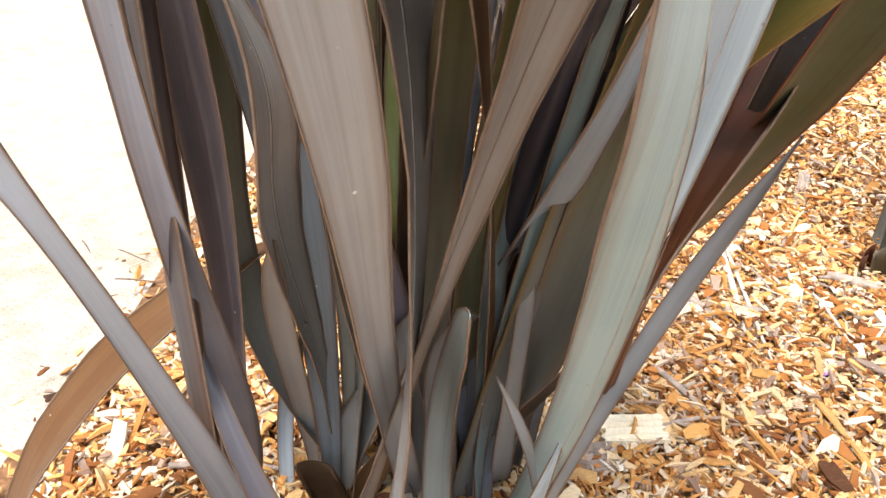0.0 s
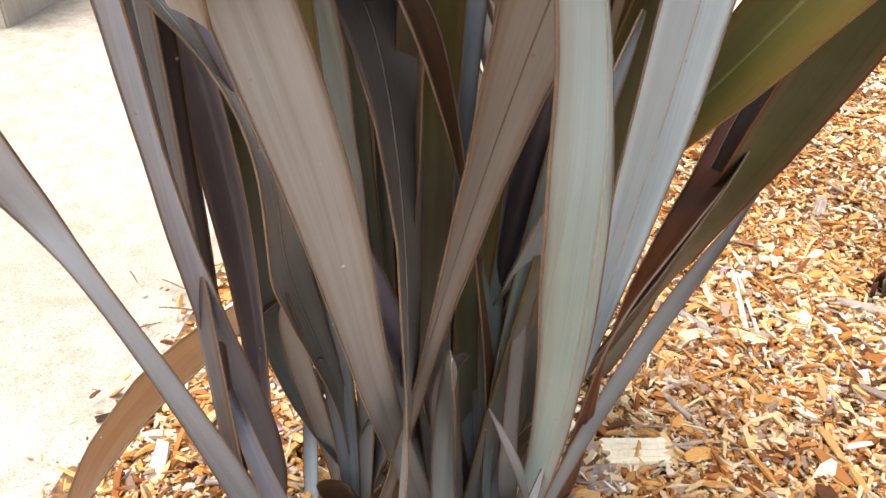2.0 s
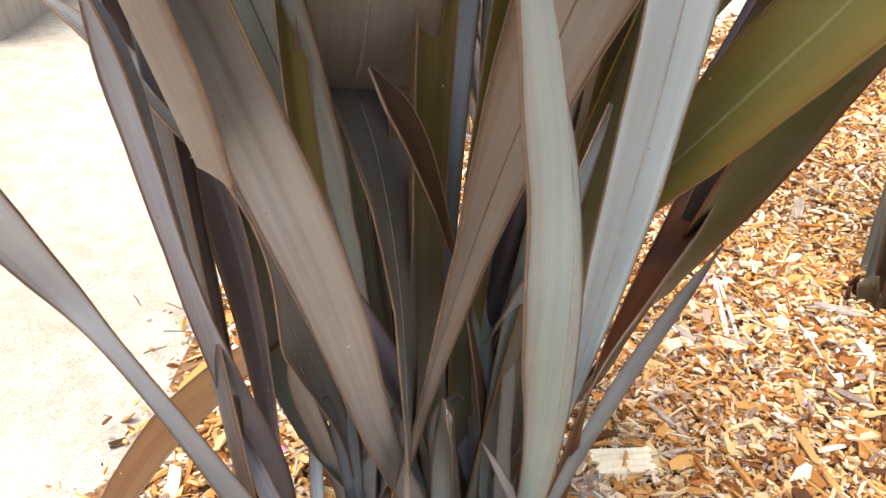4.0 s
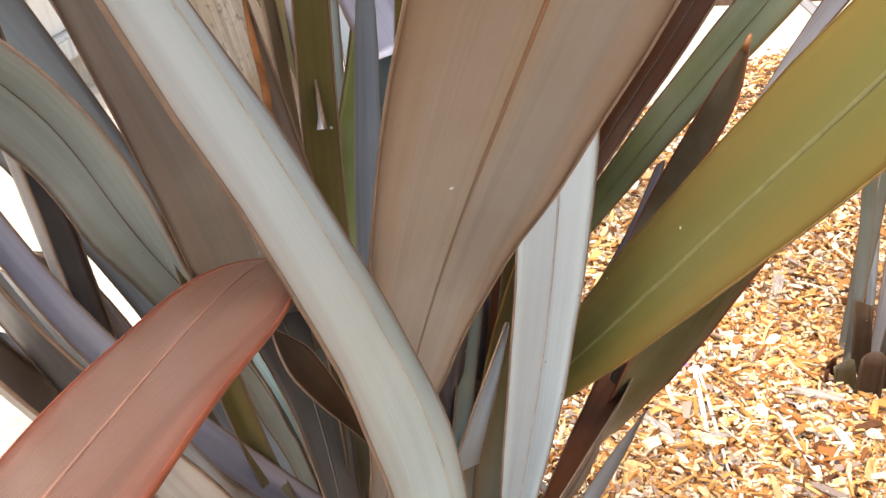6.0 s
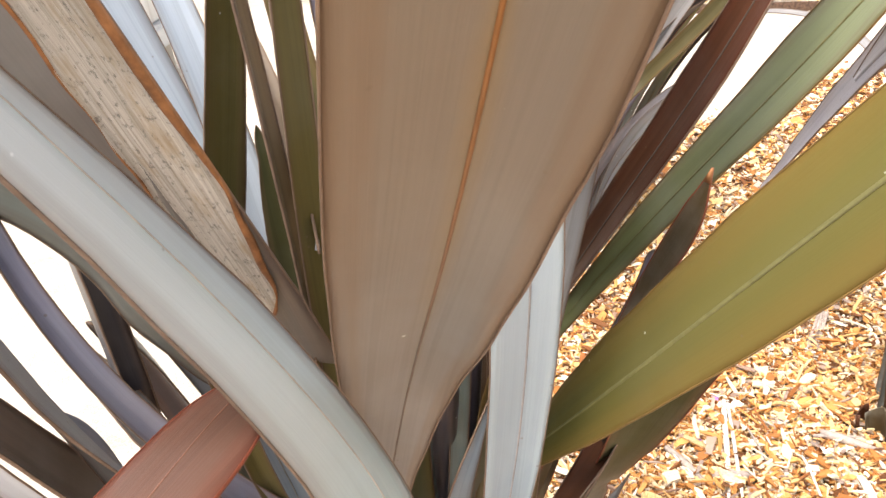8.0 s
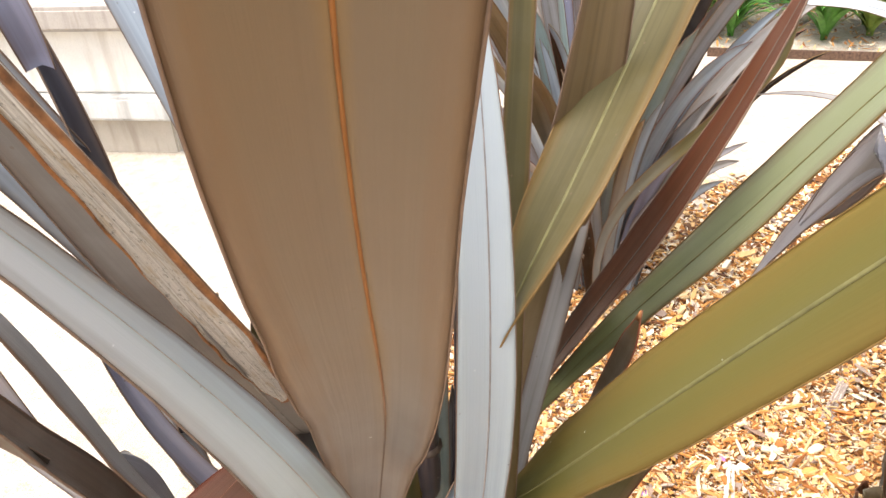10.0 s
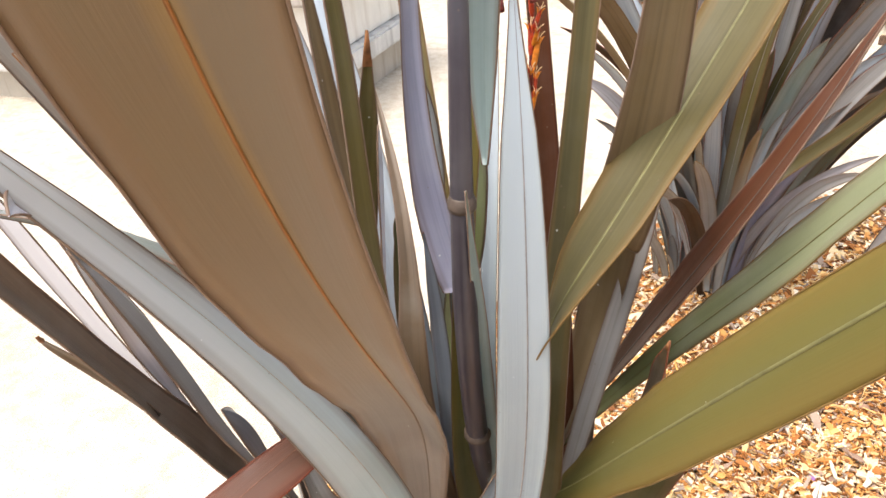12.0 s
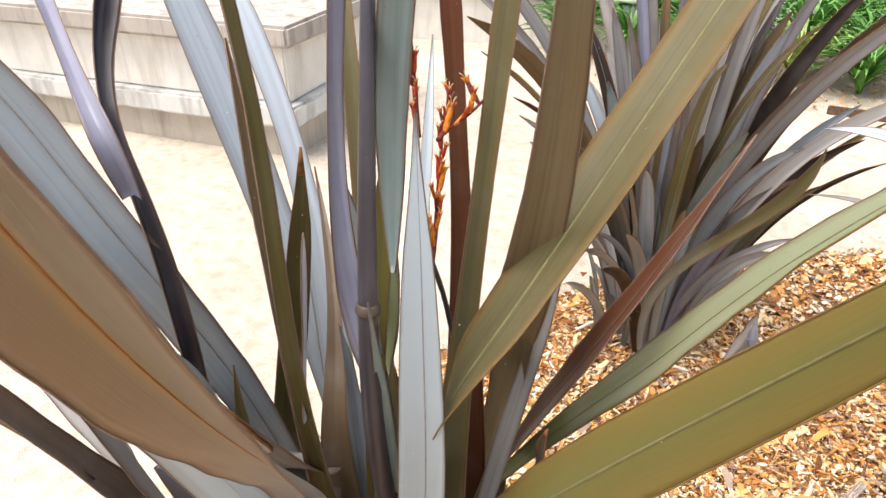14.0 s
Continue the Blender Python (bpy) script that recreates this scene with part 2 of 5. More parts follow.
def chip_material(name, island):
    """Wood chips: cream to orange and grey, one shade a piece, with a fibre grain."""
    m, n, l, b = material(name, 0.8, 0.2)
    if island:
        rnd = n.new("ShaderNodeNewGeometry").outputs["Random Per Island"]
    else:
        rnd = n.new("ShaderNodeObjectInfo").outputs["Random"]
    obj = n.new("ShaderNodeTexCoord").outputs["Object"]
    c = ramp(n, l, rnd, ((0.0, (0.08, 0.032, 0.015)), (0.11, (0.26, 0.09, 0.025)), (0.24, (0.52, 0.215, 0.055)), (0.42, (0.70, 0.385, 0.12)),
                         (0.59, (0.77, 0.55, 0.275)), (0.74, (0.86, 0.72, 0.49)), (0.87, (0.91, 0.84, 0.69)), (0.92, (0.42, 0.33, 0.26)), (1.0, (0.22, 0.16, 0.13))))
    g = noise_node(n, l, stretched(n, l, obj, 90, 400, 200), 1.0, 3, 0.6).outputs["Fac"]
    c = mixed(n, l, ramp(n, l, g, ((0.3, (0.32,) * 3), (0.6, (0, 0, 0)))), c, (0.22, 0.11, 0.045))
    st = noise_node(n, l, obj, 3.0, 3, 0.5).outputs["Fac"]
    c = mixed(n, l, ramp(n, l, st, ((0.45, (0, 0, 0)), (0.7, (0.35,) * 3))), c, (0.42, 0.17, 0.045))
    l.new(c, b.inputs["Base Color"])
    bumped(n, l, b, g, 0.5, 0.002)
    return m


def dead_material():
    """Dead leaf tissue: bone-grey fibres, tan stains and dark specks of mould."""
    m, n, l, b = material("dead_leaf", 0.8, 0.2)
    first = n.new("ShaderNodeUVMap")
    first.uv_map = "UVMap"
    uv = first.outputs["UV"]
    streak = noise_node(n, l, stretched(n, l, uv, 420, 7, 1), 1.0, 5, 0.65).outputs["Fac"]
    stain = noise_node(n, l, stretched(n, l, uv, 60, 14, 1), 1.0, 4, 0.6).outputs["Fac"]
    mould = noise_node(n, l, stretched(n, l, uv, 260, 130, 1), 1.0, 5, 0.7).outputs["Fac"]
    c = ramp(n, l, streak, ((0.3, (0.30, 0.26, 0.21)), (0.55, (0.53, 0.485, 0.42)), (0.75, (0.72, 0.68, 0.60))))
    c = mixed(n, l, ramp(n, l, stain, ((0.5, (0, 0, 0)), (0.68, (0.7,) * 3))), c, (0.34, 0.23, 0.11))
    c = mixed(n, l, ramp(n, l, mould, ((0.55, (0, 0, 0)), (0.66, (0.75,) * 3))), c, (0.11, 0.10, 0.09))
    l.new(c, b.inputs["Base Color"])
    bumped(n, l, b, streak, 0.7, 0.002)
    return m


DEAD = dead_material()
CHIPS, CHIP = chip_material("wood_chips", True), chip_material("wood_chip", False)


def ground_material():
    m, n, l, b = material("sandy_path", 0.9, 0.2)
    obj = n.new("ShaderNodeTexCoord").outputs["Object"]
    big = noise_node(n, l, obj, 1.1, 5, 0.6).outputs["Fac"]
    mid = noise_node(n, l, obj, 14.0, 5, 0.65).outputs["Fac"]
    grit = noise_node(n, l, obj, 260.0, 4, 0.7).outputs["Fac"]
    c = ramp(n, l, big, ((0.3, (0.44, 0.385, 0.305)), (0.7, (0.62, 0.56, 0.47))))
    c = mixed(n, l, ramp(n, l, mid, ((0.36, (0.6,) * 3), (0.55, (0, 0, 0)))), c, (0.36, 0.29, 0.21))
    c = mixed(n, l, ramp(n, l, grit, ((0.38, (0.8,) * 3), (0.5, (0, 0, 0)))), c, (0.20, 0.16, 0.12))
    stones = n.new("ShaderNodeTexVoronoi")
    stones.inputs["Scale"].default_value = 38.0
    l.new(obj, stones.inputs["Vector"])
    c = mixed(n, l, ramp(n, l, stones.outputs["Distance"], ((0.10, (0.35,) * 3), (0.16, (0, 0, 0)))), c, (0.36, 0.31, 0.26))
    l.new(c, b.inputs["Base Color"])
    bumped(n, l, b, mixed(n, l, 0.5, mid, grit), 0.6, 0.006)
    return m


def concrete_material(name, tone, stain):
    m, n, l, b = material(name, 0.85, 0.25)
    obj = n.new("ShaderNodeTexCoord").outputs["Object"]
    big = noise_node(n, l, obj, 3.0, 5, 0.65).outputs["Fac"]
    run = noise_node(n, l, stretched(n, l, obj, 9, 9, 1.2), 1.0, 4, 0.6).outputs["Fac"]
    grit = noise_node(n, l, obj, 120.0, 3, 0.7).outputs["Fac"]
    c = ramp(n, l, big, ((0.3, tuple(0.82 * v for v in tone)), (0.65, tone)))
    c = mixed(n, l, ramp(n, l, run, ((0.5, (0, 0, 0)), (0.72, (0.7,) * 3))), c, stain)
    c = mixed(n, l, ramp(n, l, grit, ((0.3, (0.35,) * 3), (0.5, (0, 0, 0)))), c, tuple(0.6 * v for v in tone))
    l.new(c, b.inputs["Base Color"])
    bumped(n, l, b, mixed(n, l, 0.5, big, grit), 0.5, 0.01)
    return m


SAND = ground_material()
STUCCO = concrete_material("pale_stucco", (0.78, 0.74, 0.67), (0.52, 0.45, 0.37))
FOOTING = concrete_material("stained_footing", (0.50, 0.44, 0.36), (0.27, 0.21, 0.15))
CONCRETE = concrete_material("grey_concrete", (0.66, 0.64, 0.60), (0.20, 0.18, 0.16))
CAP = concrete_material("weathered_cap", (0.46, 0.41, 0.36), (0.14, 0.11, 0.09))
MULCH = plain("mulch_base", (0.20, 0.105, 0.05), 0.9, 0.6, 90.0)
PALEWOOD = plain("pale_splintered_wood", (0.68, 0.56, 0.38), 0.8, 0.2, 120.0)
WHITEWOOD = plain("fresh_split_wood", (0.86, 0.76, 0.56), 0.8, 0.12, 160.0)
DRIFTWOOD = plain("weathered_stick", (0.36, 0.29, 0.24), 0.8, 0.35, 70.0)
STRAW = plain("bleached_stick", (0.66, 0.60, 0.52), 0.75, 0.2, 60.0)
BARK = plain("dark_bark", (0.12, 0.07, 0.045), 0.85, 0.5, 60.0)
PETAL = plain("petal_red", (0.34, 0.035, 0.008), 0.45, 0.5, 160.0)
PETAL_GOLD = plain("petal_gold", (0.55, 0.17, 0.012), 0.45, 0.4, 160.0)
PETAL_DARK = plain("petal_maroon", (0.13, 0.02, 0.012), 0.5, 0.5, 160.0)
STAMEN = plain("stamen_cream", (0.62, 0.42, 0.22), 0.6)
VIOLET = plain("violet_petal", (0.42, 0.22, 0.50), 0.6)
GREENERY = plain("strap_leaf_green", (0.10, 0.25, 0.04), 0.4, 0.5, 14.0, 0.5)
GREENERY_PALE = plain("strap_leaf_lime", (0.24, 0.32, 0.06), 0.4, 0.4, 14.0, 0.5)
TWIG = plain("twig_brown", (0.16, 0.11, 0.08), 0.85, 0.3, 80.0)


# ---------------------------------------------------------------- mesh helpers
def mesh_of(name, verts, faces, mat, uvs=None, smooth=True, across=None):
    me = bpy.data.meshes.new(name)
    me.from_pydata([tuple(v) for v in verts], [], faces)
    if uvs is not None:
        layer = me.uv_layers.new(name="UVMap")
        idx = np.empty(len(me.loops), dtype=np.int32)
        me.loops.foreach_get("vertex_index", idx)
        layer.data.foreach_set("uv", np.asarray(uvs, dtype=np.float32)[idx].ravel())
        if across is not None:
            layer = me.uv_layers.new(name="Across")
            layer.data.foreach_set("uv", np.asarray(across, dtype=np.float32)[idx].ravel())
    for m in mat if isinstance(mat, (list, tuple)) else (mat,):
        me.materials.append(m)
    if smooth:
        me.polygons.foreach_set("use_smooth", [True] * len(me.polygons))
    me.update()
    return me


def part(name, me, parent, label=""):
    ob = new(name, me)
    ob.parent = parent
    if label:
        tagged(ob, label)
    return ob


def thing(name, label, category, at=(0, 0, 0), group="", kind=""):
    e = new(name)
    e.empty_display_size = 0.05
    e.location = at
    return tagged(e, label, category, group, kind)


def unit(v):
    return v / np.maximum(np.linalg.norm(v, axis=-1, keepdims=True), 1e-9)


def bezier(points, s):
    p = np.asarray(points, float)
    d = len(p) - 1
    c = sum(math.comb(d, k) * (s ** k * (1 - s) ** (d - k))[:, None] * p[k] for k in range(d + 1))
    q = np.diff(p, axis=0) * d
    t = sum(math.comb(d - 1, k) * (s ** k * (1 - s) ** (d - 1 - k))[:, None] * q[k] for k in range(d))
    return c, unit(t)


def profile(widths, s):
    """Half width along a blade from five widths, rounded between them, drawn to a point at the tip."""
    k = np.linspace(0, 1, 5)
    u = np.clip((s - 0.75) / 0.25, 0, 1)
    w = np.interp(np.where(s > 0.75, 0.75 + 0.25 * u ** 2.2, s), k, widths)
    for _ in range(2):
        w[1:-1] = 0.25 * w[:-2] + 0.5 * w[1:-1] + 0.25 * w[2:]
    return 0.5 * w


def strip(c, side, up, lo, hi, lift, thick):
    """A thin closed ribbon between two offsets across a blade."""
    n = len(c)
    rows = [c + side * lo[:, None] + up * lift[0][:, None], c + side * hi[:, None] + up * lift[1][:, None],
            c + side * hi[:, None] + up * (lift[1] - thick)[:, None], c + side * lo[:, None] + up * (lift[0] - thick)[:, None]]
    v = np.concatenate(rows)
    f = []
    for a in range(4):
        b = (a + 1) % 4
        f += [(a * n + i, a * n + i + 1, b * n + i + 1, b * n + i) for i in range(n - 1)]
    f += [(0, n, 2 * n, 3 * n), (n - 1, 4 * n - 1, 3 * n - 1, 2 * n - 1)]
    return v, f


ACROSS = np.array([-1, -0.82, -0.55, -0.28, -0.07, 0.07, 0.28, 0.55, 0.82, 1.0])


def leaf(parent, spine, half, tint, fold=0.22, lean=(0.0, 0.0), rib="grey", margin="rust", reach=0.0, label="", steps=34, wavy=0.004, edge=0.0006, rib_width=0.035, tip=0.0):
    """One sword-shaped leaf: a folded, thick blade along a curve, with midrib and coloured margins.
    spine: control points from the root up; half: control vectors from the spine to one margin; lean: how far the midrib lies off the middle, at the root and at the tip."""
    s = np.linspace(0, 1, steps)
    c, t = bezier(spine, s)
    g, _ = bezier(half, s)
    k = np.interp(s, (0, 1), lean)
    if reach:
        more = 7
        u = np.linspace(0, 1, more + 1)[1:]
        c = np.concatenate([c, c[-1] + u[:, None] * t[-1] * reach + np.outer(u ** 2, (0, 0, -0.25 * reach))])
        t = np.concatenate([t, np.repeat(t[-1:], more, 0)])
        g = np.concatenate([g, g[-1] * np.maximum(1 - u ** 2.2, 0.02)[:, None]])
        k = np.concatenate([k, np.repeat(k[-1:], more)])
    else:
        g = g * np.minimum(1, np.maximum((1 - s) / 0.10, 0.04))[:, None] ** 0.6
    h = np.linalg.norm(g, axis=1)
    side = unit(g - t * (g * t).sum(1)[:, None])
    return blade_mesh(parent, c, t, side, h, k, tint, fold, rib, margin, label, wavy, edge, rib_width, tip)


def blade(parent, spine, widths, turn, face, tint, fold=0.22, rib="grey", margin="rust", steps=30, wavy=0.004, edge=0.0006):
    """A leaf of a tuft, from five full widths, three angles about the spine and the way the upper face looks."""
    s = np.linspace(0, 1, steps)
    c, t = bezier(spine, s)
    h = profile(widths, s) * np.minimum(1, np.maximum((1 - s) / 0.06, 0.05)) ** 0.5
    a = np.interp(s, (0, 0.5, 1), turn)[:, None]
    side = unit(np.cross(t, np.asarray(face, float)))
    side = np.cos(a) * side + np.sin(a) * np.cross(side, t)
    return blade_mesh(parent, c, t, side, h, 0 * s, tint, fold, rib, margin, "", wavy, edge, 0.035, 0.0)


def blade_mesh(parent, c, t, side, h, k, tint, fold, rib, margin, label, wavy, edge, rib_width, tip):
    up = np.cross(side, t)
    n, m = len(c), len(ACROSS)
    length = np.concatenate([[0], np.cumsum(np.linalg.norm(np.diff(c, axis=0), axis=1))])
    rnd = random.Random(int(abs(c[-1][0] * 7919 + c[-1][2] * 104729)))
    ph = [rnd.uniform(0, 6.28) for _ in range(4)]
    ripple = wavy * (np.sin(length[:, None] * 23 + ph[0] + ACROSS * 2) * 0.6 + np.sin(length[:, None] * 51 + ph[1] - ACROSS * 3) * 0.4) * np.abs(ACROSS) * (h[:, None] / 0.04)
    dip = fold * h[:, None] * (np.abs(ACROSS) ** 1.25 - 1) + ripple * 0.5
    at = h[:, None] * (ACROSS + k[:, None] * (1 - np.abs(ACROSS)))
    top = c[:, None] + side[:, None] * at[..., None] + up[:, None] * dip[..., None]
    thick = 0.0011 + 0.0022 * np.exp(-(ACROSS / 0.25) ** 2) * np.minimum(1, h / 0.02)[:, None]
    low = top - up[:, None] * thick[..., None]
    v = np.concatenate([top.reshape(-1, 3), low.reshape(-1, 3)])
    o = n * m
    f = []
    for i in range(n - 1):
        for j in range(m - 1):
            p = i * m + j
            f.append((p, p + 1, p + m + 1, p + m))
            f.append((o + p, o + p + m, o + p + m + 1, o + p + 1))
        p = i * m
        f.append((p, p + m, o + p + m, o + p))
        p += m - 1
        f.append((p, o + p, o + p + m, p + m))
    f.append(tuple(range(m)) + tuple(o + j for j in reversed(range(m))))
    e = (n - 1) * m
    f.append(tuple(e + j for j in reversed(range(m))) + tuple(o + e + j for j in range(m)))
    uv = np.stack([at + ph[2], length[:, None] + 0 * ACROSS], -1).reshape(-1, 2)
    side_of = np.stack([np.tile(ACROSS, (n, 1)), np.repeat(length[:, None], m, 1)], -1).reshape(-1, 2)
    ob = part("leaf", mesh_of("leaf", v, f, BLADE[tint], np.concatenate([uv, uv]), across=np.concatenate([side_of, side_of])), parent, label)
    if rib:
        rw = np.minimum(h * rib_width, 0.0017)
        z = fold * h * (0.07 ** 1.25 - 1) + 0.0006
        vv, ff = strip(c + side * (h * k)[:, None], side, up, -rw, rw, (z, z), 0.0012)
        part("midrib", mesh_of("midrib", vv, ff, RIB[rib]), ob)
    if tip:
        q = int(np.searchsorted(length, length[-1] - tip))
        z = np.zeros(n - q)
        vv, ff = strip(c[q:], side[q:], up[q:], -h[q:] * 1.04 - 0.0003, h[q:] * 1.04 + 0.0003, (z + 0.0012, z + 0.0012), 0.0034)
        part("leaf_tip", mesh_of("leaf_tip", vv, ff, MARGIN["burnt"]), ob, "burnt orange-brown leaf tip")
    if margin:
        for q in (-1, 1):
            z0 = ripple[:, 0 if q < 0 else -1] * 0.5
            ew = np.minimum(edge, h * 0.2)
            vv, ff = strip(c, side, up, q * h - q * ew, q * h + q * 0.0005, (z0 + 0.0005, z0 + 0.0005), 0.0022)
            part("margin", mesh_of("margin", vv, ff, MARGIN[margin]), ob)
    return ob


def tube(points, radii, sides=10, steps=28):
    s = np.linspace(0, 1, steps)
    c, t = bezier(points, s)
    r = np.interp(s, np.linspace(0, 1, len(radii)), radii)
    a = unit(np.cross(t, np.array([0.3, 0.9, 0.1])))
    b = np.cross(t, a)
    ang = np.arange(sides) * 2 * math.pi / sides
    v = (c[:, None] + r[:, None, None] * (np.cos(ang)[None, :, None] * a[:, None] + np.sin(ang)[None, :, None] * b[:, None])).reshape(-1, 3)
    f = [(i * sides + j, i * sides + (j + 1) % sides, (i + 1) * sides + (j + 1) % sides, (i + 1) * sides + j) for i in range(steps - 1) for j in range(sides)]
    f += [tuple(reversed(range(sides))), tuple(range((steps - 1) * sides, steps * sides))]
    length = np.concatenate([[0], np.cumsum(np.linalg.norm(np.diff(c, axis=0), axis=1))])
    uv = np.stack([np.tile(ang * 0.01, (steps, 1)), np.repeat(length[:, None], sides, 1)], -1).reshape(-1, 2)
    return v, f, uv


# ---------------------------------------------------------------- ground
def ground_sheet():
    xs = np.concatenate([[-3000, -400, -60, -15], np.linspace(-8, 8, 65), [15, 60, 400, 3000]])
    ys = np.concatenate([[-3000, -400, -60, -15], np.linspace(-4, 10, 57), [18, 60, 400, 3000]])
    v = []
    for y in ys:
        for x in xs:
            near = abs(x) < 9 and -5 < y < 11
            v.append((x, y, -0.012 + (0.012 * noise.noise(Vector((x * 0.7, y * 0.7, 3))) + 0.004 * noise.noise(Vector((x * 3, y * 3, 1))) if near else 0.0)))
    w = len(xs)
    f = [(j * w + i, j * w + i + 1, (j + 1) * w + i + 1, (j + 1) * w + i) for j in range(len(ys) - 1) for i in range(w - 1)]
    return tagged(new("ground", mesh_of("ground", v, f, SAND)), "pale sandy dirt path, dry and trodden", "ground", kind="structure")


ground = ground_sheet()
BED = ((-0.55, -0.25), (-0.60, 0.2), (-0.57, 0.7), (-0.52, 1.05), (-0.54, 1.35), (-0.46, 1.9), (-0.26, 2.2), (-0.2, 2.5), (0.28, 2.98), (0.75, 3.38), (1.1, 3.6),
       (1.45, 3.98), (1.85, 4.3), (2.5, 4.35), (2.9, 3.9), (3.05, 2.6), (2.95, 0.8), (2.9, 0.1), (2.4, -0.22), (1.2, -0.27))


def edge_distance(x, y):
    """Signed distance to the bed's outline, positive inside."""
    p = np.array(BED)
    q = np.roll(p, -1, 0)
    d = q - p
    u = np.clip(((x[:, None] - p[:, 0]) * d[:, 0] + (y[:, None] - p[:, 1]) * d[:, 1]) / (d ** 2).sum(1), 0, 1)
    near = np.hypot(x[:, None] - p[:, 0] - u * d[:, 0], y[:, None] - p[:, 1] - u * d[:, 1]).min(1)
    cross = ((p[:, 1] > y[:, None]) != (q[:, 1] > y[:, None])) & (x[:, None] < d[:, 0] * (y[:, None] - p[:, 1]) / np.where(d[:, 1] == 0, 1e-9, d[:, 1]) + p[:, 0])
    return np.where(cross.sum(1) % 2 == 1, near, -near)


def bed_height(x, y):
    e = edge_distance(x, y)
    z = np.clip(e / 0.12, -1, 1) * 0.012 - 0.006
    return z + 0.007 * np.sin(x * 5.1 + 1.3) * np.sin(y * 4.3 + 0.4) * np.clip(e / 0.3, 0, 1)


def mulch_sheet():
    xs, ys = np.arange(-0.9, 3.6, 0.05), np.arange(-1.6, 4.7, 0.05)
    gx, gy = np.meshgrid(xs, ys)
    z = bed_height(gx.ravel(), gy.ravel())
    z = z + np.random.RandomState(4).uniform(-0.004, 0.004, z.shape)
    v = np.stack([gx.ravel(), gy.ravel(), z], 1)
    inside = edge_distance(gx.ravel(), gy.ravel()) > -0.10
    w = len(xs)
    f = [(j * w + i, j * w + i + 1, (j + 1) * w + i + 1, (j + 1) * w + i) for j in range(len(ys) - 1) for i in range(w - 1)
         if inside[j * w + i] and inside[(j + 1) * w + i + 1]]
    return tagged(new("mulch_bed", mesh_of("mulch_bed", v, f, MULCH)), "planting bed covered in orange wood chip mulch", "mulch", kind="structure")


mulch_bed = mulch_sheet()

# ---------------------------------------------------------------- low concrete wall and its neighbours
def box_mesh(name, x0, x1, y0, y1, z0, z1, mat, bevel=0.012, rough=0.0):
    bm = bmesh.new()
    bmesh.ops.create_cube(bm, size=1.0)
    for q in bm.verts:
        q.co = Vector((x0 + (q.co.x + 0.5) * (x1 - x0), y0 + (q.co.y + 0.5) * (y1 - y0), z0 + (q.co.z + 0.5) * (z1 - z0)))
    bmesh.ops.bevel(bm, geom=list(bm.edges), offset=bevel, segments=2, affect="EDGES")
    me = bpy.data.meshes.new(name)
    bm.to_mesh(me)
    bm.free()
    me.materials.append(mat)
    return me


def planter_wall(at, turn, length, depth, label):
    w = thing("planter_wall", label, "wall")
    w.matrix_world = pose(*at, 0, 0, turn)
    part("footing", box_mesh("footing", -length, 0.0, 0.0, depth, -0.05, 0.198, FOOTING), w, "sandy stained footing")
    part("ledge", box_mesh("ledge", -length - 0.07, 0.07, -0.07, depth + 0.07, 0.2, 0.342, CONCRETE, 0.018), w, "projecting grey concrete ledge")
    part("panel", box_mesh("panel", -length, 0.0, 0.0, depth, 0.344, 0.712, STUCCO), w, "rough pale stucco face")
    part("coping", box_mesh("coping", -length - 0.10, 0.10, -0.10, depth + 0.10, 0.714, 0.845, CAP, 0.02), w, "weathered coping with dark streaks")
    return w


planter_wall((-2.31, 3.33, 0.0), 5.6, 5.0, 1.28, "low pale stucco planter wall with concrete ledge and weathered coping")


def low_wall(at, turn, length):
    w = thing("low_wall", "low pale wall with an overhanging coping beyond the path", "wall")
    w.matrix_world = pose(*at, 0, 0, turn)
    part("panel", box_mesh("panel", -length, 0.0, 0.0, 0.4, -0.05, 0.42, STUCCO), w, "pale stucco face")
    # dark inset strip stands in for the shadow under the coping
    part("joint", box_mesh("joint", -length + 0.01, -0.01, 0.015, 0.385, 0.421, 0.449, CAP, 0.003), w, "recessed dark strip for the shadow under the coping")
    part("coping", box_mesh("coping", -length - 0.06, 0.06, -0.06, 0.46, 0.45, 0.62, STUCCO, 0.015), w, "pale coping slab")
    return w


low_wall((-0.9, 6.75, 0.0), 8.0, 5.0)

# ---------------------------------------------------------------- the flax plant
def flower_stalk(parent, spine, radii, nodes=(0.3, 0.55, 0.8)):
    """A jointed stalk with swollen nodes, each wrapped by a short papery bract."""
    v, f, uv = tube(spine, radii, 12, 36)
    ob = part("flower_stalk", mesh_of("flower_stalk", v, f, BLADE["stalk"], uv), parent, "dark purple jointed flower stalk")
    c, t = bezier(spine, np.array(nodes))
    for k in range(len(nodes)):
        r = float(np.interp(nodes[k], np.linspace(0, 1, len(radii)), radii))
        a, b = Vector(c[k]), Vector(t[k])
        pts = [a - b * 0.008, a - b * 0.003, a + b * 0.003, a + b * 0.010]
        v, f, uv = tube([tuple(p) for p in pts], (r * 1.02, r * 1.25, r * 1.22, r * 1.02), 12, 10)
        part("node", mesh_of("node", v, f, RIB["dark"], uv), ob, "swollen brown node ring")
    return ob


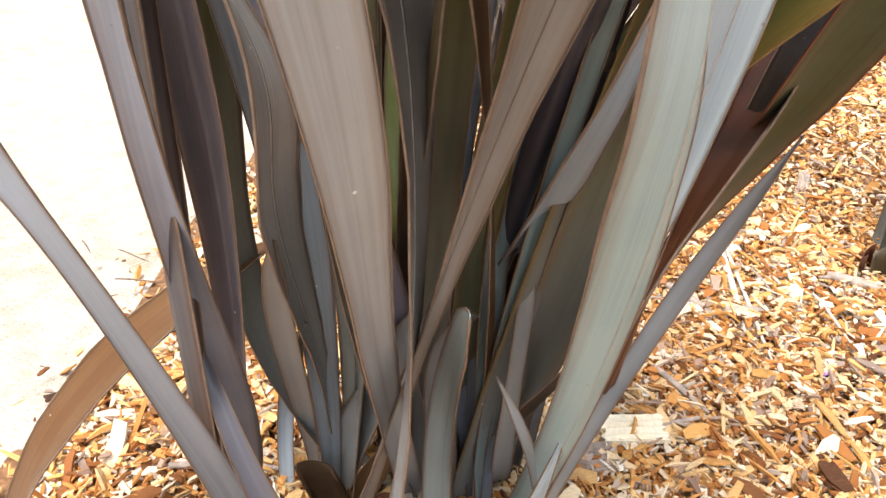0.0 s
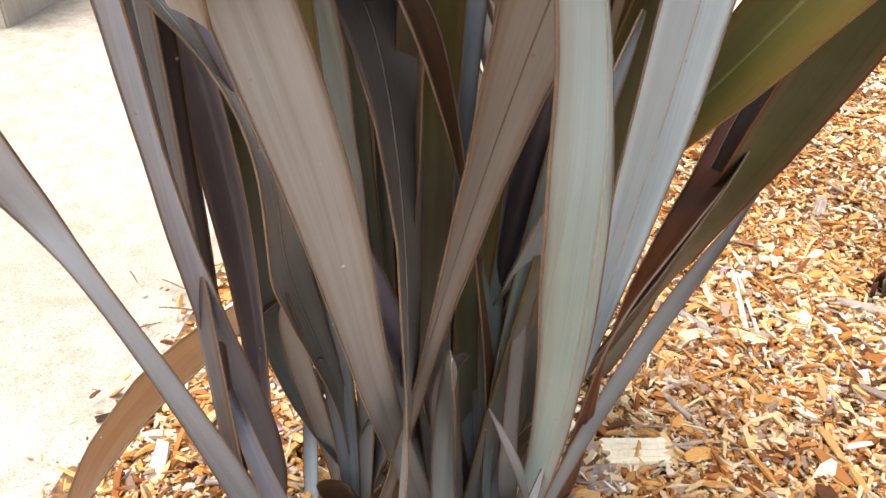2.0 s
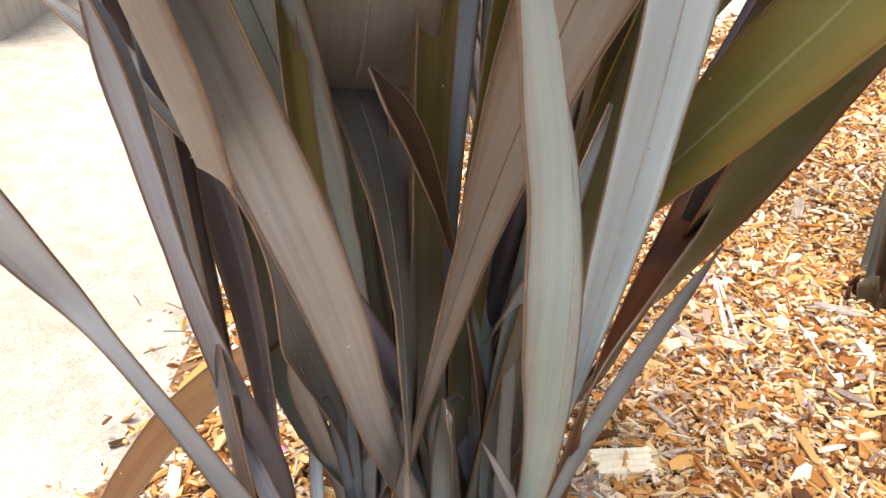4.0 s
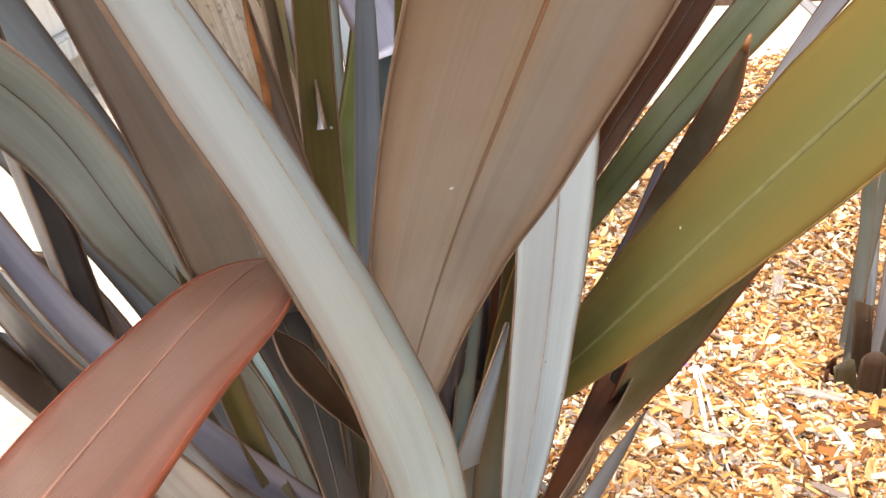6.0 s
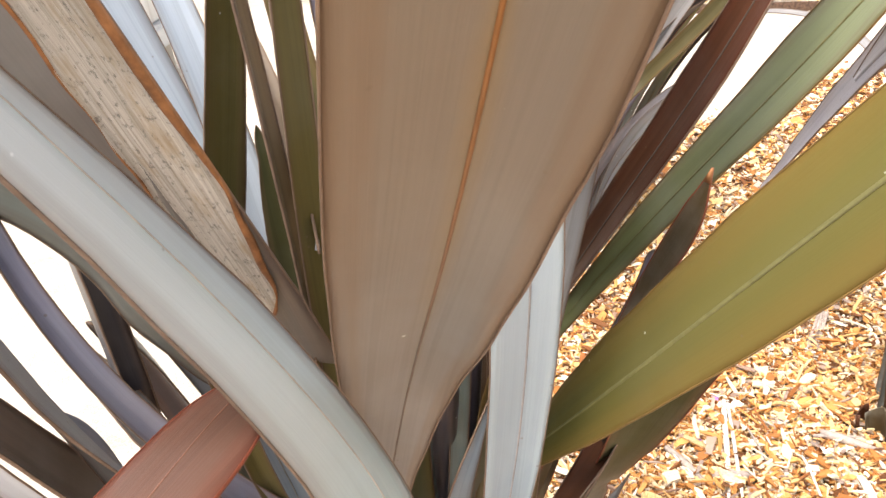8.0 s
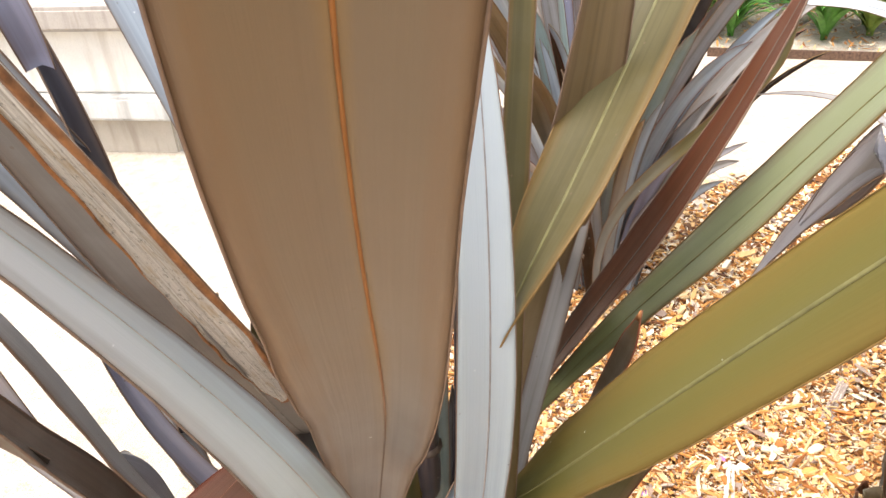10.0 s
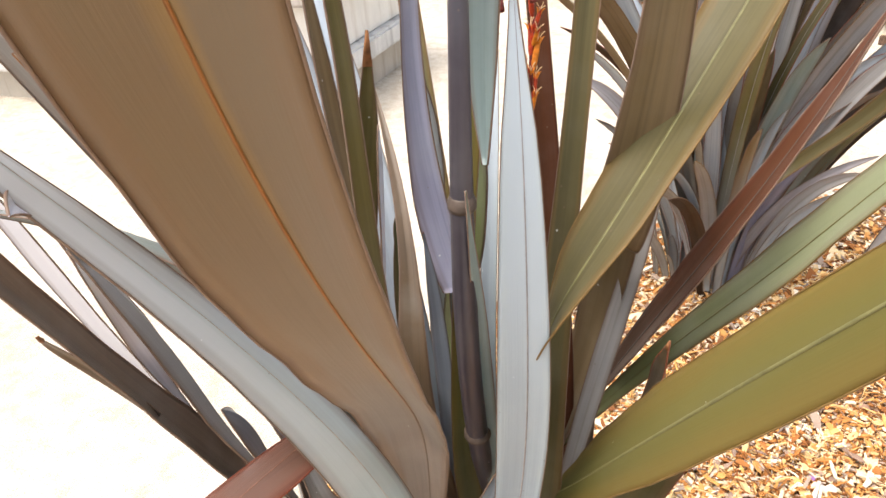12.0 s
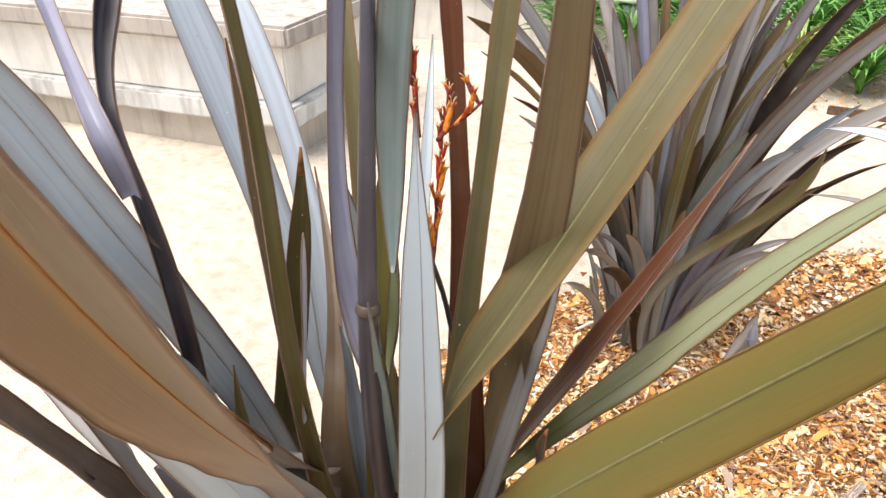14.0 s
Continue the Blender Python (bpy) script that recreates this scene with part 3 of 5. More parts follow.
def dry_strip(parent, spine, half, s0, s1):
    """A bleached, splitting band of dead tissue on a blade, with a rounded lower end and a rusty rim."""
    s = np.linspace(s0, s1, 60)
    c, t = bezier(spine, s)
    g, _ = bezier(half, s)
    h = np.linalg.norm(g, axis=1)
    side = unit(g - t * (g * t).sum(1)[:, None])
    up = np.cross(side, t)
    v = (s - s0) / (s1 - s0)
    open_up = np.clip(v / 0.10, 0, 1) ** 0.5
    lo = h * (0.30 - 0.42 * open_up * np.clip(v / 0.35 + 0.25, 0, 1) + 0.02 * np.sin(s * 410))
    hi = h * np.minimum(1.03, 0.32 + 0.25 * open_up + 1.1 * v + 0.012 * np.sin(s * 300))
    across = np.linspace(0, 1, 9)
    at = lo[:, None] + (hi - lo)[:, None] * across
    ridge = 0.0007 * np.sin(across * 19 + 3 * np.sin(s[:, None] * 30)) + 0.0008 * np.sin(s[:, None] * 90 + across * 4)
    lift = 0.0045 - 0.2 * (h[:, None] - np.abs(at)) + ridge
    top = c[:, None] + side[:, None] * at[..., None] + up[:, None] * lift[..., None]
    low = top - up[:, None] * 0.0035
    n, m = len(s), len(across)
    o = n * m
    f = []
    for i in range(n - 1):
        for j in range(m - 1):
            p = i * m + j
            f += [(p, p + 1, p + m + 1, p + m), (o + p, o + p + m, o + p + m + 1, o + p + 1)]
        p = i * m
        f += [(p, p + m, o + p + m, o + p), (p + m - 1, o + p + m - 1, o + p + 2 * m - 1, p + 2 * m - 1)]
    f += [tuple(range(m)) + tuple(o + j for j in reversed(range(m)))]
    length = np.concatenate([[0], np.cumsum(np.linalg.norm(np.diff(c, axis=0), axis=1))])
    uv = np.stack([at, length[:, None] + 0 * at], -1).reshape(-1, 2)
    ob = part("dry_margin", mesh_of("dry_margin", np.concatenate([top.reshape(-1, 3), low.reshape(-1, 3)]), f, DEAD, np.concatenate([uv, uv])), parent, "bleached dead strip speckled with mould")
    for edge, wide in ((hi, 0.0022 + 0.0016 * np.sin(s * 130)), (lo, 0.0011 + 0.0005 * np.sin(s * 170))):
        z = 0.0056 - 0.2 * (h - np.abs(edge))
        vv, ff = strip(c, side, up, edge - wide, edge + 0.0006, (z, z), 0.0045)
        part("rim", mesh_of("rim", vv, ff, MARGIN["burnt"]), ob, "rusty orange-brown rim")


flax = thing("flax_plant", "tall bronze and grey-green flax plant with sword leaves in mulch", "plant", (0, 0, 0))
flax_back = thing("flax_plant", "dense blue-grey and olive flax clump at the mulch edge", "plant", (0, 0, 0))
flax_side = thing("flax_plant", "purple-grey flax clump with cut-off leaf stubs in mulch", "plant", (0, 0, 0))
flax_far = thing("flax_plant", "small dark flax clump further off in the mulch", "plant", (0, 0, 0))
leaf(flax, ((0.106, 0.649, 0.014), (0.164, 0.306, 0.786), (0.037, 0.267, 0.924), (0.145, 0.325, 0.699), (0.12, 0.448, 0.836), (-0.041, 0.108, 1.487)), ((0.0034, -0.0221, -0.0075), (0.035, 0.0019, 0.0046), (0.0209, 0.0676, 0.0156), (-0.0111, 0.0159, -0.0003)), "sage", fold=-0.25, lean=(0.60, 0.04), rib='tan', margin='rust', steps=44, rib_width=0.012, reach=0.2)
leaf(flax, ((0.077, 0.523, 0.007), (0.131, 0.395, 0.624), (0.206, 0.532, 0.722), (0.175, 0.528, 0.796), (0.245, 0.416, 1.169), (0.173, 0.554, 1.527)), ((-0.0274, -0.0073, 0.0031), (0.0307, 0.0094, -0.006), (0.0497, 0.0312, -0.0048), (0.0084, -0.002, 0.0028)), "silver", fold=0.20, lean=(0.16, 0.16), rib='vein', margin='rust', tip=0.03, rib_width=0.03)
leaf(flax, ((-0.069, 0.957, 0.012), (0.116, 0.71, 0.542), (0.228, 0.591, 0.744), (0.292, 0.552, 0.878), (0.413, 0.404, 1.146), (0.65, 0.192, 1.61)), ((-0.0408, 0.0115, 0.0213), (-0.01, -0.0464, -0.018), (0.0338, -0.0617, -0.0439), (0.0138, -0.0083, -0.0112)), "green", fold=-0.15, lean=(0.60, -0.09), rib='pale', margin='ochre', reach=0.2)
leaf(flax, ((-0.1, 0.615, 0.026), (0.108, 0.446, 0.943), (0.073, 0.389, 1.088), (0.214, 0.224, 1.123), (0.215, 0.085, 1.449), (0.356, -0.068, 1.738)), ((0.0143, 0.0088, 0.0026), (-0.0153, 0.0393, 0.0128), (0.0726, 0.012, -0.0222), (0.0683, -0.0193, -0.0222), (0.0259, 0.0427, 0.0169), (0.0306, 0.0132, 0.0001)), "brown", fold=0.40, lean=(0.40, 0.02), rib='orange', rib_width=0.02, steps=48, reach=0.15)
taupe_leaf = leaf(flax, ((-0.059, 0.488, 0.005), (0.089, 0.462, 1.063), (-0.132, 0.597, 1.08), (-0.177, 0.676, 0.638), (0.059, 0.531, 0.66), (-0.013, 0.147, 1.542)), ((-0.0118, 0.0268, 0.0022), (0.0213, 0.0522, -0.0257), (0.0851, 0.046, -0.0104), (0.0268, -0.0058, 0.0074)), "taupe", fold=0.10, lean=(-0.23, 0.02), reach=0.2)
dry_strip(taupe_leaf, ((-0.059, 0.488, 0.005), (0.089, 0.462, 1.063), (-0.132, 0.597, 1.08), (-0.177, 0.676, 0.638), (0.059, 0.531, 0.66), (-0.013, 0.147, 1.542)), ((-0.0118, 0.0268, 0.0022), (0.0213, 0.0522, -0.0257), (0.0851, 0.046, -0.0104), (0.0268, -0.0058, 0.0074)), 0.84, 1.0)
leaf(flax, ((-0.019, 0.705, 0.01), (-0.035, 0.501, 0.447), (-0.078, 0.393, 0.602), (0.015, 0.341, 0.719), (-0.101, 0.296, 0.929), (-0.103, 0.259, 1.093)), ((0.0204, 0.0025, 0.0037), (-0.0091, 0.0261, 0.0146), (0.0351, 0.0097, -0.0019), (0.0245, -0.0206, 0.001)), "grey", fold=0.20, rib='', reach=0.35, steps=40)
leaf(flax, ((-0.098, 0.304, 0.903), (-0.1, 0.261, 1.026), (-0.119, 0.204, 1.154), (-0.062, 0.099, 1.386)), ((-0.0165, 0.024, 0.0086), (-0.0223, 0.0228, 0.0085), (-0.0179, 0.0129, 0.0059), (-0.0038, 0.0105, 0.0076)), "umber", rib='', reach=0.15, fold=0.35, margin='rust')
leaf(flax, ((-0.122, 0.774, 0.007), (0.141, 0.819, 0.729), (0.398, 0.793, 1.026), (0.483, 0.728, 1.096), (0.468, 0.681, 1.233), (0.681, 0.57, 1.527)), ((-0.0097, 0.0179, 0.0059), (0.0193, -0.0157, -0.0101), (0.0166, -0.0397, -0.0206), (-0.0159, -0.0411, -0.0098)), "greenpale", fold=0.13, rib='pale', margin='ochre', reach=0.1)
leaf(flax, ((-0.07, 0.803, 0.005), (0.131, 0.928, 0.651), (0.305, 0.83, 0.922), (0.307, 0.66, 1.059), (0.404, 0.62, 1.204), (0.533, 0.801, 1.474)), ((-0.013, 0.0162, 0.0058), (0.0094, -0.0232, -0.0106), (0.0174, -0.0403, -0.0146), (0.0029, -0.0034, 0.0025)), "redbrown", fold=0.20, rib='dark')
leaf(flax, ((0.067, 0.732, 0.003), (0.158, 0.569, 0.987), (0.222, 0.485, 1.25), (0.246, 0.466, 1.119), (0.245, 0.589, 1.18), (0.441, 1.005, 1.599)), ((-0.0372, -0.0232, -0.0034), (-0.0131, -0.0397, 0.0006), (0.0565, -0.0325, -0), (0.047, -0.0148, 0.0033)), "olivegreen", fold=0.14, lean=(0.24, -0.04), rib='pale', margin='ochre', reach=0.2)
leaf(flax, ((-0.041, 0.788, 0.009), (0.3, 0.856, 1.145), (0.267, 0.769, 1.317), (0.144, 0.657, 1.017), (0.304, 0.663, 0.968), (0.306, 0.723, 1.636)), ((0.0053, -0.0358, -0.0012), (0.0478, -0.0159, -0.0139), (0.06, 0.0195, -0.0104), (0.0158, 0.0301, -0.004)), "brown2", fold=0.20, rib='', reach=0.2)
leaf(flax, ((0.07, 0.738, 0.002), (0.26, 0.78, 0.718), (0.353, 0.676, 0.971), (0.33, 0.567, 0.975), (0.359, 0.568, 1.093)), ((-0.0257, 0.0001, 0.008), (-0.0058, -0.0122, -0.0007), (0.0195, -0.0169, -0.0117), (0.0025, -0.0014, -0.004)), "olivered", fold=0.20, rib='', tip=0.02, margin='red')
leaf(flax, ((0.131, 0.629, 0.001), (0.092, 0.404, 0.285), (0.141, 0.495, 0.453), (0.271, 0.619, 0.529), (0.317, 0.613, 0.659)), ((0.0078, 0.0115, 0.0073), (0.0012, -0.0002, -0.0016), (0.0135, -0.0132, -0.0064), (0.0004, -0.0009, -0.0004)), "taupe", fold=0.20, rib='')
leaf(flax, ((0.235, 1.079, 0.016), (0.285, 0.925, 0.067), (0.318, 0.963, 0.234), (0.263, 0.877, 0.324), (0.254, 0.66, 0.455), (0.362, 0.549, 0.914)), ((0.017, -0.0086, -0.0219), (0.0368, 0.0408, 0.0308), (0.0291, 0.0365, 0.0281), (0.0341, -0.0045, -0.0126)), "greendark", fold=0.20, rib='', margin='red', reach=0.2)
leaf(flax, ((-0.143, 0.517, 0.008), (-0.237, 0.395, 0.732), (-0.355, 0.402, 0.763), (-0.298, 0.522, 0.574), (-0.321, 0.417, 0.637), (-0.403, 0.289, 1.273)), ((0.0134, 0.0219, 0.0065), (-0.0044, -0.0136, -0.0029), (0.0237, 0.01, 0.0071), (0.0395, -0.0057, 0.0067)), "ashpale", fold=0.20, rib='', reach=0.25)
leaf(flax, ((-0.243, 0.614, 0.004), (-0.19, 0.58, 0.288), (-0.198, 0.523, 0.411), (-0.21, 0.465, 0.564), (-0.181, 0.37, 0.895)), ((0.0078, 0.0276, 0.0023), (0.0183, 0.0317, 0.0106), (0.0055, 0.0048, 0.0022), (0.0185, -0.0163, -0.0066)), "sheath", rib='', fold=0.5, reach=0.14)
leaf(flax, ((-0.224, 0.595, -0), (-0.232, 0.62, 0.302), (-0.191, 0.603, 0.61), (-0.222, 0.509, 0.899)), ((0.0048, -0.0024, 0), (0.006, -0.004, 0), (0.024, 0.006, 0.004), (0.024, -0.004, -0.004)), "stalk", rib='', fold=0.6, reach=0.1)
leaf(flax, ((-0.206, 0.513, 0.002), (-0.197, 0.418, 1.116), (-0.127, 0.497, 1.43), (-0.278, 0.411, 1.365), (-0.343, 0.574, 1.596)), ((-0.0086, 0.0102, -0.0008), (0.0074, 0.029, 0.0047), (-0.0043, 0.0076, 0.0053), (0.0063, 0.0094, -0.0164)), "stalk", rib='', fold=1.1, reach=0.2)
leaf(flax, ((-0.105, 0.793, -0.001), (-0.427, 0.44, -0.126), (-0.574, 0.399, 0.036), (-0.52, 0.545, 0.31), (-0.195, 0.724, 0.439)), ((0.0121, -0.0131, 0.0105), (0.0243, -0.0265, 0.0105), (0.0303, -0.0403, 0.006), (0.0232, -0.0438, 0.0069)), "copper", fold=0.20, rib='', margin='rust')
leaf(flax, ((-0.221, 0.447, 1.377), (-0.191, 0.394, 1.53), (-0.284, 0.461, 1.501), (-0.492, 0.587, 1.599)), ((0.0119, 0.0058, 0.0002), (0.0145, 0.0191, 0.0073), (0.0029, 0.0051, 0.0001), (0.0062, 0.0118, -0.0017)), "lilacblue", rib='', fold=0.7, reach=0.15)
leaf(flax, ((0.076, 0.55, 1.101), (0.051, 0.583, 1.177), (0.004, 0.579, 1.273), (0.05, 0.588, 1.64)), ((0.0223, -0.0158, 0.0124), (0.0405, 0.0062, 0.0076), (0.0087, -0.003, -0.0008), (0.0038, 0.0127, -0.002)), "lilacblue", rib='', fold=0.6, reach=0.1)
leaf(flax, ((-0.114, 0.67, 0.004), (-0.06, 0.655, 0.697), (-0.112, 0.463, 0.948), (-0.125, 0.358, 0.974), (-0.093, 0.455, 1.047), (-0.178, 0.389, 1.152)), ((0.0069, -0.0267, -0.0027), (0.0416, -0.0295, -0.0174), (0.0558, -0.0174, 0.0001), (0.0409, -0.0183, 0.0224)), "sagedeep", fold=0.45, lean=(-0.60, -0.44), rib='dark', reach=0.35, rib_width=0.012)
leaf(flax, ((0.03, 0.448, 1.074), (0.023, 0.462, 1.121), (0.019, 0.477, 1.169), (0.018, 0.489, 1.22), (0.021, 0.494, 1.282)), ((0.0084, -0.0115, 0.0031), (0.0093, -0.0123, 0.0035), (0.0096, -0.0135, 0.0035), (0.0091, -0.0154, 0.0031)), "pale", fold=0.20, rib='', reach=0.1)
leaf(flax, ((-0.075, 0.742, 0.001), (-0.309, 0.671, 0.366), (-0.264, 0.663, 0.706), (-0.116, 0.647, 1.051), (-0.029, 0.585, 1.437)), ((0.0039, 0.0196, 0.0075), (0.0123, 0.0298, 0.0024), (0.0221, 0.0326, -0.0034), (0.0076, 0.0056, -0.0017)), "olive", rib='', fold=0.5, tip=0.05)
leaf(flax, ((0.008, 0.73, 0.001), (-0.028, 0.57, 0.635), (-0.001, 0.442, 1.048), (0.077, 0.378, 1.287), (0.107, 0.38, 1.471), (0.025, 0.427, 1.685)), ((0.023, -0.0027, -0), (0.0186, 0.0007, -0.0007), (0.0061, 0.0071, 0.001), (-0.0055, 0.0158, -0.0028)), "olive", rib='', fold=0.4, reach=0.15)
leaf(flax, ((-0.13, 0.682, 0.001), (-0.125, 0.655, 0.728), (-0.184, 0.542, 1.112), (-0.27, 0.404, 1.262), (-0.298, 0.427, 1.409), (-0.374, 0.377, 1.544)), ((0.0083, 0.0061, -0.0002), (0.042, 0.0197, 0.0102), (0.0529, 0.0215, 0.0221), (0.0517, 0.0091, 0.0292)), "blue", fold=0.20, rib='grey', reach=0.2)
leaf(flax, ((0.512, 1.008, 0.836), (0.555, 0.678, 1.264), (0.632, 0.579, 1.379), (0.552, 0.819, 1.086)), ((-0.0168, -0.0209, -0.0138), (-0.004, -0.0263, -0.019), (0.0016, -0.0234, -0.0218), (0.0086, -0.016, -0.0147)), "lilac", fold=0.20, rib='', margin='rust')
leaf(flax, ((0.189, 0.761, 0.002), (0.172, 0.424, 0.573), (0.111, 0.379, 0.691), (0.21, 0.519, 0.58), (0.363, 0.793, 0.717)), ((-0.019, -0.0053, -0.0044), (-0.0051, -0.0015, -0.0041), (0.0045, -0.0038, 0.0064), (0.0268, -0.021, 0.0151)), "redbrown", fold=0.20, rib='', reach=0.15)
leaf(flax, ((-0.011, 0.79, 0.005), (-0.037, 0.525, 0.811), (0.016, 0.479, 1.01), (0.022, 0.61, 0.983), (-0.198, 0.826, 1.284)), ((0.02, 0.0119, 0.0062), (0.0366, 0.0283, -0.0001), (0.0058, 0.0081, -0.0033), (0.0041, 0.0041, 0.001)), "tanleaf", fold=0.20, rib='', margin='rust', tip=0.035)
leaf(flax, ((0.031, 0.716, 0), (-0.02, 0.662, 0.37), (-0.002, 0.627, 0.7), (0.04, 0.583, 0.986), (0.073, 0.499, 1.224)), ((0.0156, -0.0115, 0.0009), (0.0224, -0.0038, -0.0016), (0.0208, 0.001, -0.0028), (0.0037, 0.002, 0.0001)), "slateblue", fold=0.20, rib='', margin='', tip=0.006)
leaf(flax, ((0.08, 0.703, 0), (0.049, 0.7, 0.427), (0.045, 0.657, 0.787), (0.075, 0.591, 1.077), (0.123, 0.506, 1.296)), ((0.0193, -0.0051, 0.0015), (0.0209, -0.0009, -0.0005), (0.0172, 0.0025, -0.0016), (0.0013, 0.0007, -0.0002)), "slateblue", fold=0.20, rib='', margin='')
leaf(flax, ((0.016, 0.837, 0.002), (-0.133, 0.787, 0.536), (-0.068, 0.699, 0.846), (0.081, 0.629, 1.052), (0.102, 0.588, 1.331)), ((-0.0096, -0.0218, -0.0016), (0.0143, -0.0161, -0.005), (0.0337, -0.0074, -0.0122), (0.0235, -0.0138, -0.0075)), "fresh", fold=0.20, rib='', reach=0.1)
leaf(flax, ((-0.363, 0.42, 0.823), (-0.359, 0.364, 1.021), (-0.297, 0.309, 1.18), (-0.188, 0.241, 1.311), (-0.05, 0.136, 1.426)), ((0.0032, 0.0074, 0.0021), (0.0021, 0.0137, 0.0048), (-0.002, 0.0121, 0.0074), (-0.0089, 0.001, 0.0099)), "pale", fold=0.20, rib='', reach=0.1)
leaf(flax, ((-0.097, 0.201, 1.128), (-0.157, 0.193, 1.179), (-0.16, 0.159, 1.231), (-0.121, 0.133, 1.28)), ((0.0066, -0.0002, 0.0075), (0.0063, 0.0032, 0.0033), (0.0052, 0.0053, 0.0005), (0.0002, 0, -0.0004)), "tanleaf", fold=0.20, rib='', margin='', tip=0.02)
leaf(flax, ((0.035, 0.561, 0), (-0.005, 0.638, 0.189), (0.018, 0.597, 0.381), (0.026, 0.435, 0.572)), ((0.021, -0.0034, 0.0064), (0.0188, -0.0159, 0.0009), (0.0127, -0.0199, -0.0082), (0.0023, -0.0164, -0.0145)), "sageblue", rib='', fold=0.2, wavy=0.0)
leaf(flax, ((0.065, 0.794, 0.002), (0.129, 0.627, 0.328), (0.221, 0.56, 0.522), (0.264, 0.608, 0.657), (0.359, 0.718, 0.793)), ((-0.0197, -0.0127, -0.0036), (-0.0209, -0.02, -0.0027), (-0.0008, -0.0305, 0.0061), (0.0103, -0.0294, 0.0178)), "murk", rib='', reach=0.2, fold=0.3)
# rising part of the red leaf; shade on its underside is the dark tint
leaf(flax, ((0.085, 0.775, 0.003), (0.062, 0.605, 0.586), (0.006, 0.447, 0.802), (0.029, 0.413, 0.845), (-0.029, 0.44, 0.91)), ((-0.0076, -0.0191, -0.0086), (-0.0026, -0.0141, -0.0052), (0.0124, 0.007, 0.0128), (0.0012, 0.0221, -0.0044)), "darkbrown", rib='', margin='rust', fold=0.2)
leaf(flax, ((0.05, 0.327, 1.036), (0.002, 0.367, 1.021), (0.035, 0.281, 1.07), (0.017, 0.141, 1.092), (-0.008, -0.002, 1.073)), ((0.0018, 0.002, -0.001), (-0.0135, 0.0038, 0.0011), (-0.041, 0.0007, 0.0094), (-0.0432, 0.0021, -0.0107), (-0.0469, 0.0126, -0.0361)), "red", fold=-0.12, lean=(0.38, -0.35), rib='pink', margin='red', steps=48, edge=0.0004, rib_width=0.011, reach=0.3)
leaf(flax, ((-0.127, 0.728, 0.004), (-0.116, 0.663, 0.475), (-0.192, 0.422, 0.725), (-0.001, 0.357, 0.695), (-0.175, 0.441, 0.866)), ((0.0021, 0.0254, 0.0064), (0.0029, -0.0101, 0.0049), (-0.0106, 0.0343, 0.0365), (0.0373, 0.0326, 0.0521), (-0.0052, 0.0021, -0.026), (0.0008, 0.0215, -0.0023)), "grey", reach=0.2, rib='grey')
leaf(flax, ((-0.031, 0.863, 0.018), (0.119, 0.853, 0.323), (0.087, 0.671, 0.54), (0.09, 0.414, 0.647), (0.16, 0.519, 0.854)), ((0.0149, 0.0139, -0.0063), (0.0119, 0.0095, -0.0058), (0.0438, 0.0346, 0.0239), (0.0288, 0.0017, 0.0173), (0.0078, 0.0153, -0.0059), (0.0084, 0.0073, -0.005)), "blue", reach=0.0, rib='')
leaf(flax, ((0.055, 0.8, -0.042), (-0.108, 0.554, 0.588), (0.088, 0.404, 0.958), (-0.033, 0.478, 1.611)), ((0.0064, 0.0215, 0.0112), (0.0129, 0.0315, 0.0139), (0.0001, 0.0418, 0.0066), (-0.0019, -0.0037, -0.0007), (-0.0001, 0.0238, 0.0085), (-0.0047, 0.0132, -0.0007)), "brown2", reach=0.0, rib='')
leaf(flax, ((-0.073, 0.832, 0.039), (-0.149, 0.773, 0.63), (-0.25, 0.845, 1.061), (-0.615, 0.91, 1.727)), ((0.0162, 0.0135, -0.0013), (0.0254, 0.0238, -0.0001), (0.0152, 0.0205, 0.0043), (0.0087, 0.0139, 0.0025), (0.0492, 0.0519, 0.0163), (0.0115, 0.0121, 0.0045)), "bluelight", reach=0.2, rib='')
leaf(flax, ((-0.036, 0.88, 0.032), (-0.249, 0.764, 0.599), (-0.118, 0.845, 1.007), (-0.447, 0.983, 1.476)), ((0.0164, 0.0148, 0.0042), (0.013, 0.0152, 0.0016), (0.0445, 0.0347, 0.0028), (0.0239, 0.0173, 0.0022), (0.0138, 0.01, 0.0016), (0.0197, 0.0157, 0.0055)), "bluelight", reach=0.2, rib='')
leaf(flax, ((0.104, 0.842, -0.02), (0.105, 0.796, 0.572), (0.195, 0.694, 0.959), (0.06, 0.877, 1.564)), ((0.0254, 0.0103, -0.0012), (0.0159, 0.0082, -0.0052), (0.0729, 0.036, -0.0044), (0.0277, 0.0209, 0.0046), (0.0017, 0.0051, -0.0004), (0.0146, 0.0093, 0.001)), "redbrown", reach=0.2, rib='')
leaf(flax, ((0.102, 0.795, -0.03), (0.126, 0.631, 0.499), (0.236, 0.447, 0.86), (0.201, 0.753, 1.594)), ((0.0267, 0.006, -0.001), (0.0167, 0.0065, -0.0032), (0.0749, 0.0171, -0.0049), (0.0312, 0.0024, -0.0028), (0.0021, 0.003, -0.0036), (0.0174, 0.0025, -0.003)), "olivegreen", reach=0.2, rib='')
flower_stalk(flax, ((0.051, 0.757, -0.005), (0.05, 0.8, 0.4), (0.082, 0.484, 0.859), (0.197, 0.354, 1.105), (0.129, 0.542, 1.711)), (0.0066, 0.0105, 0.0165, 0.0145, 0.008))
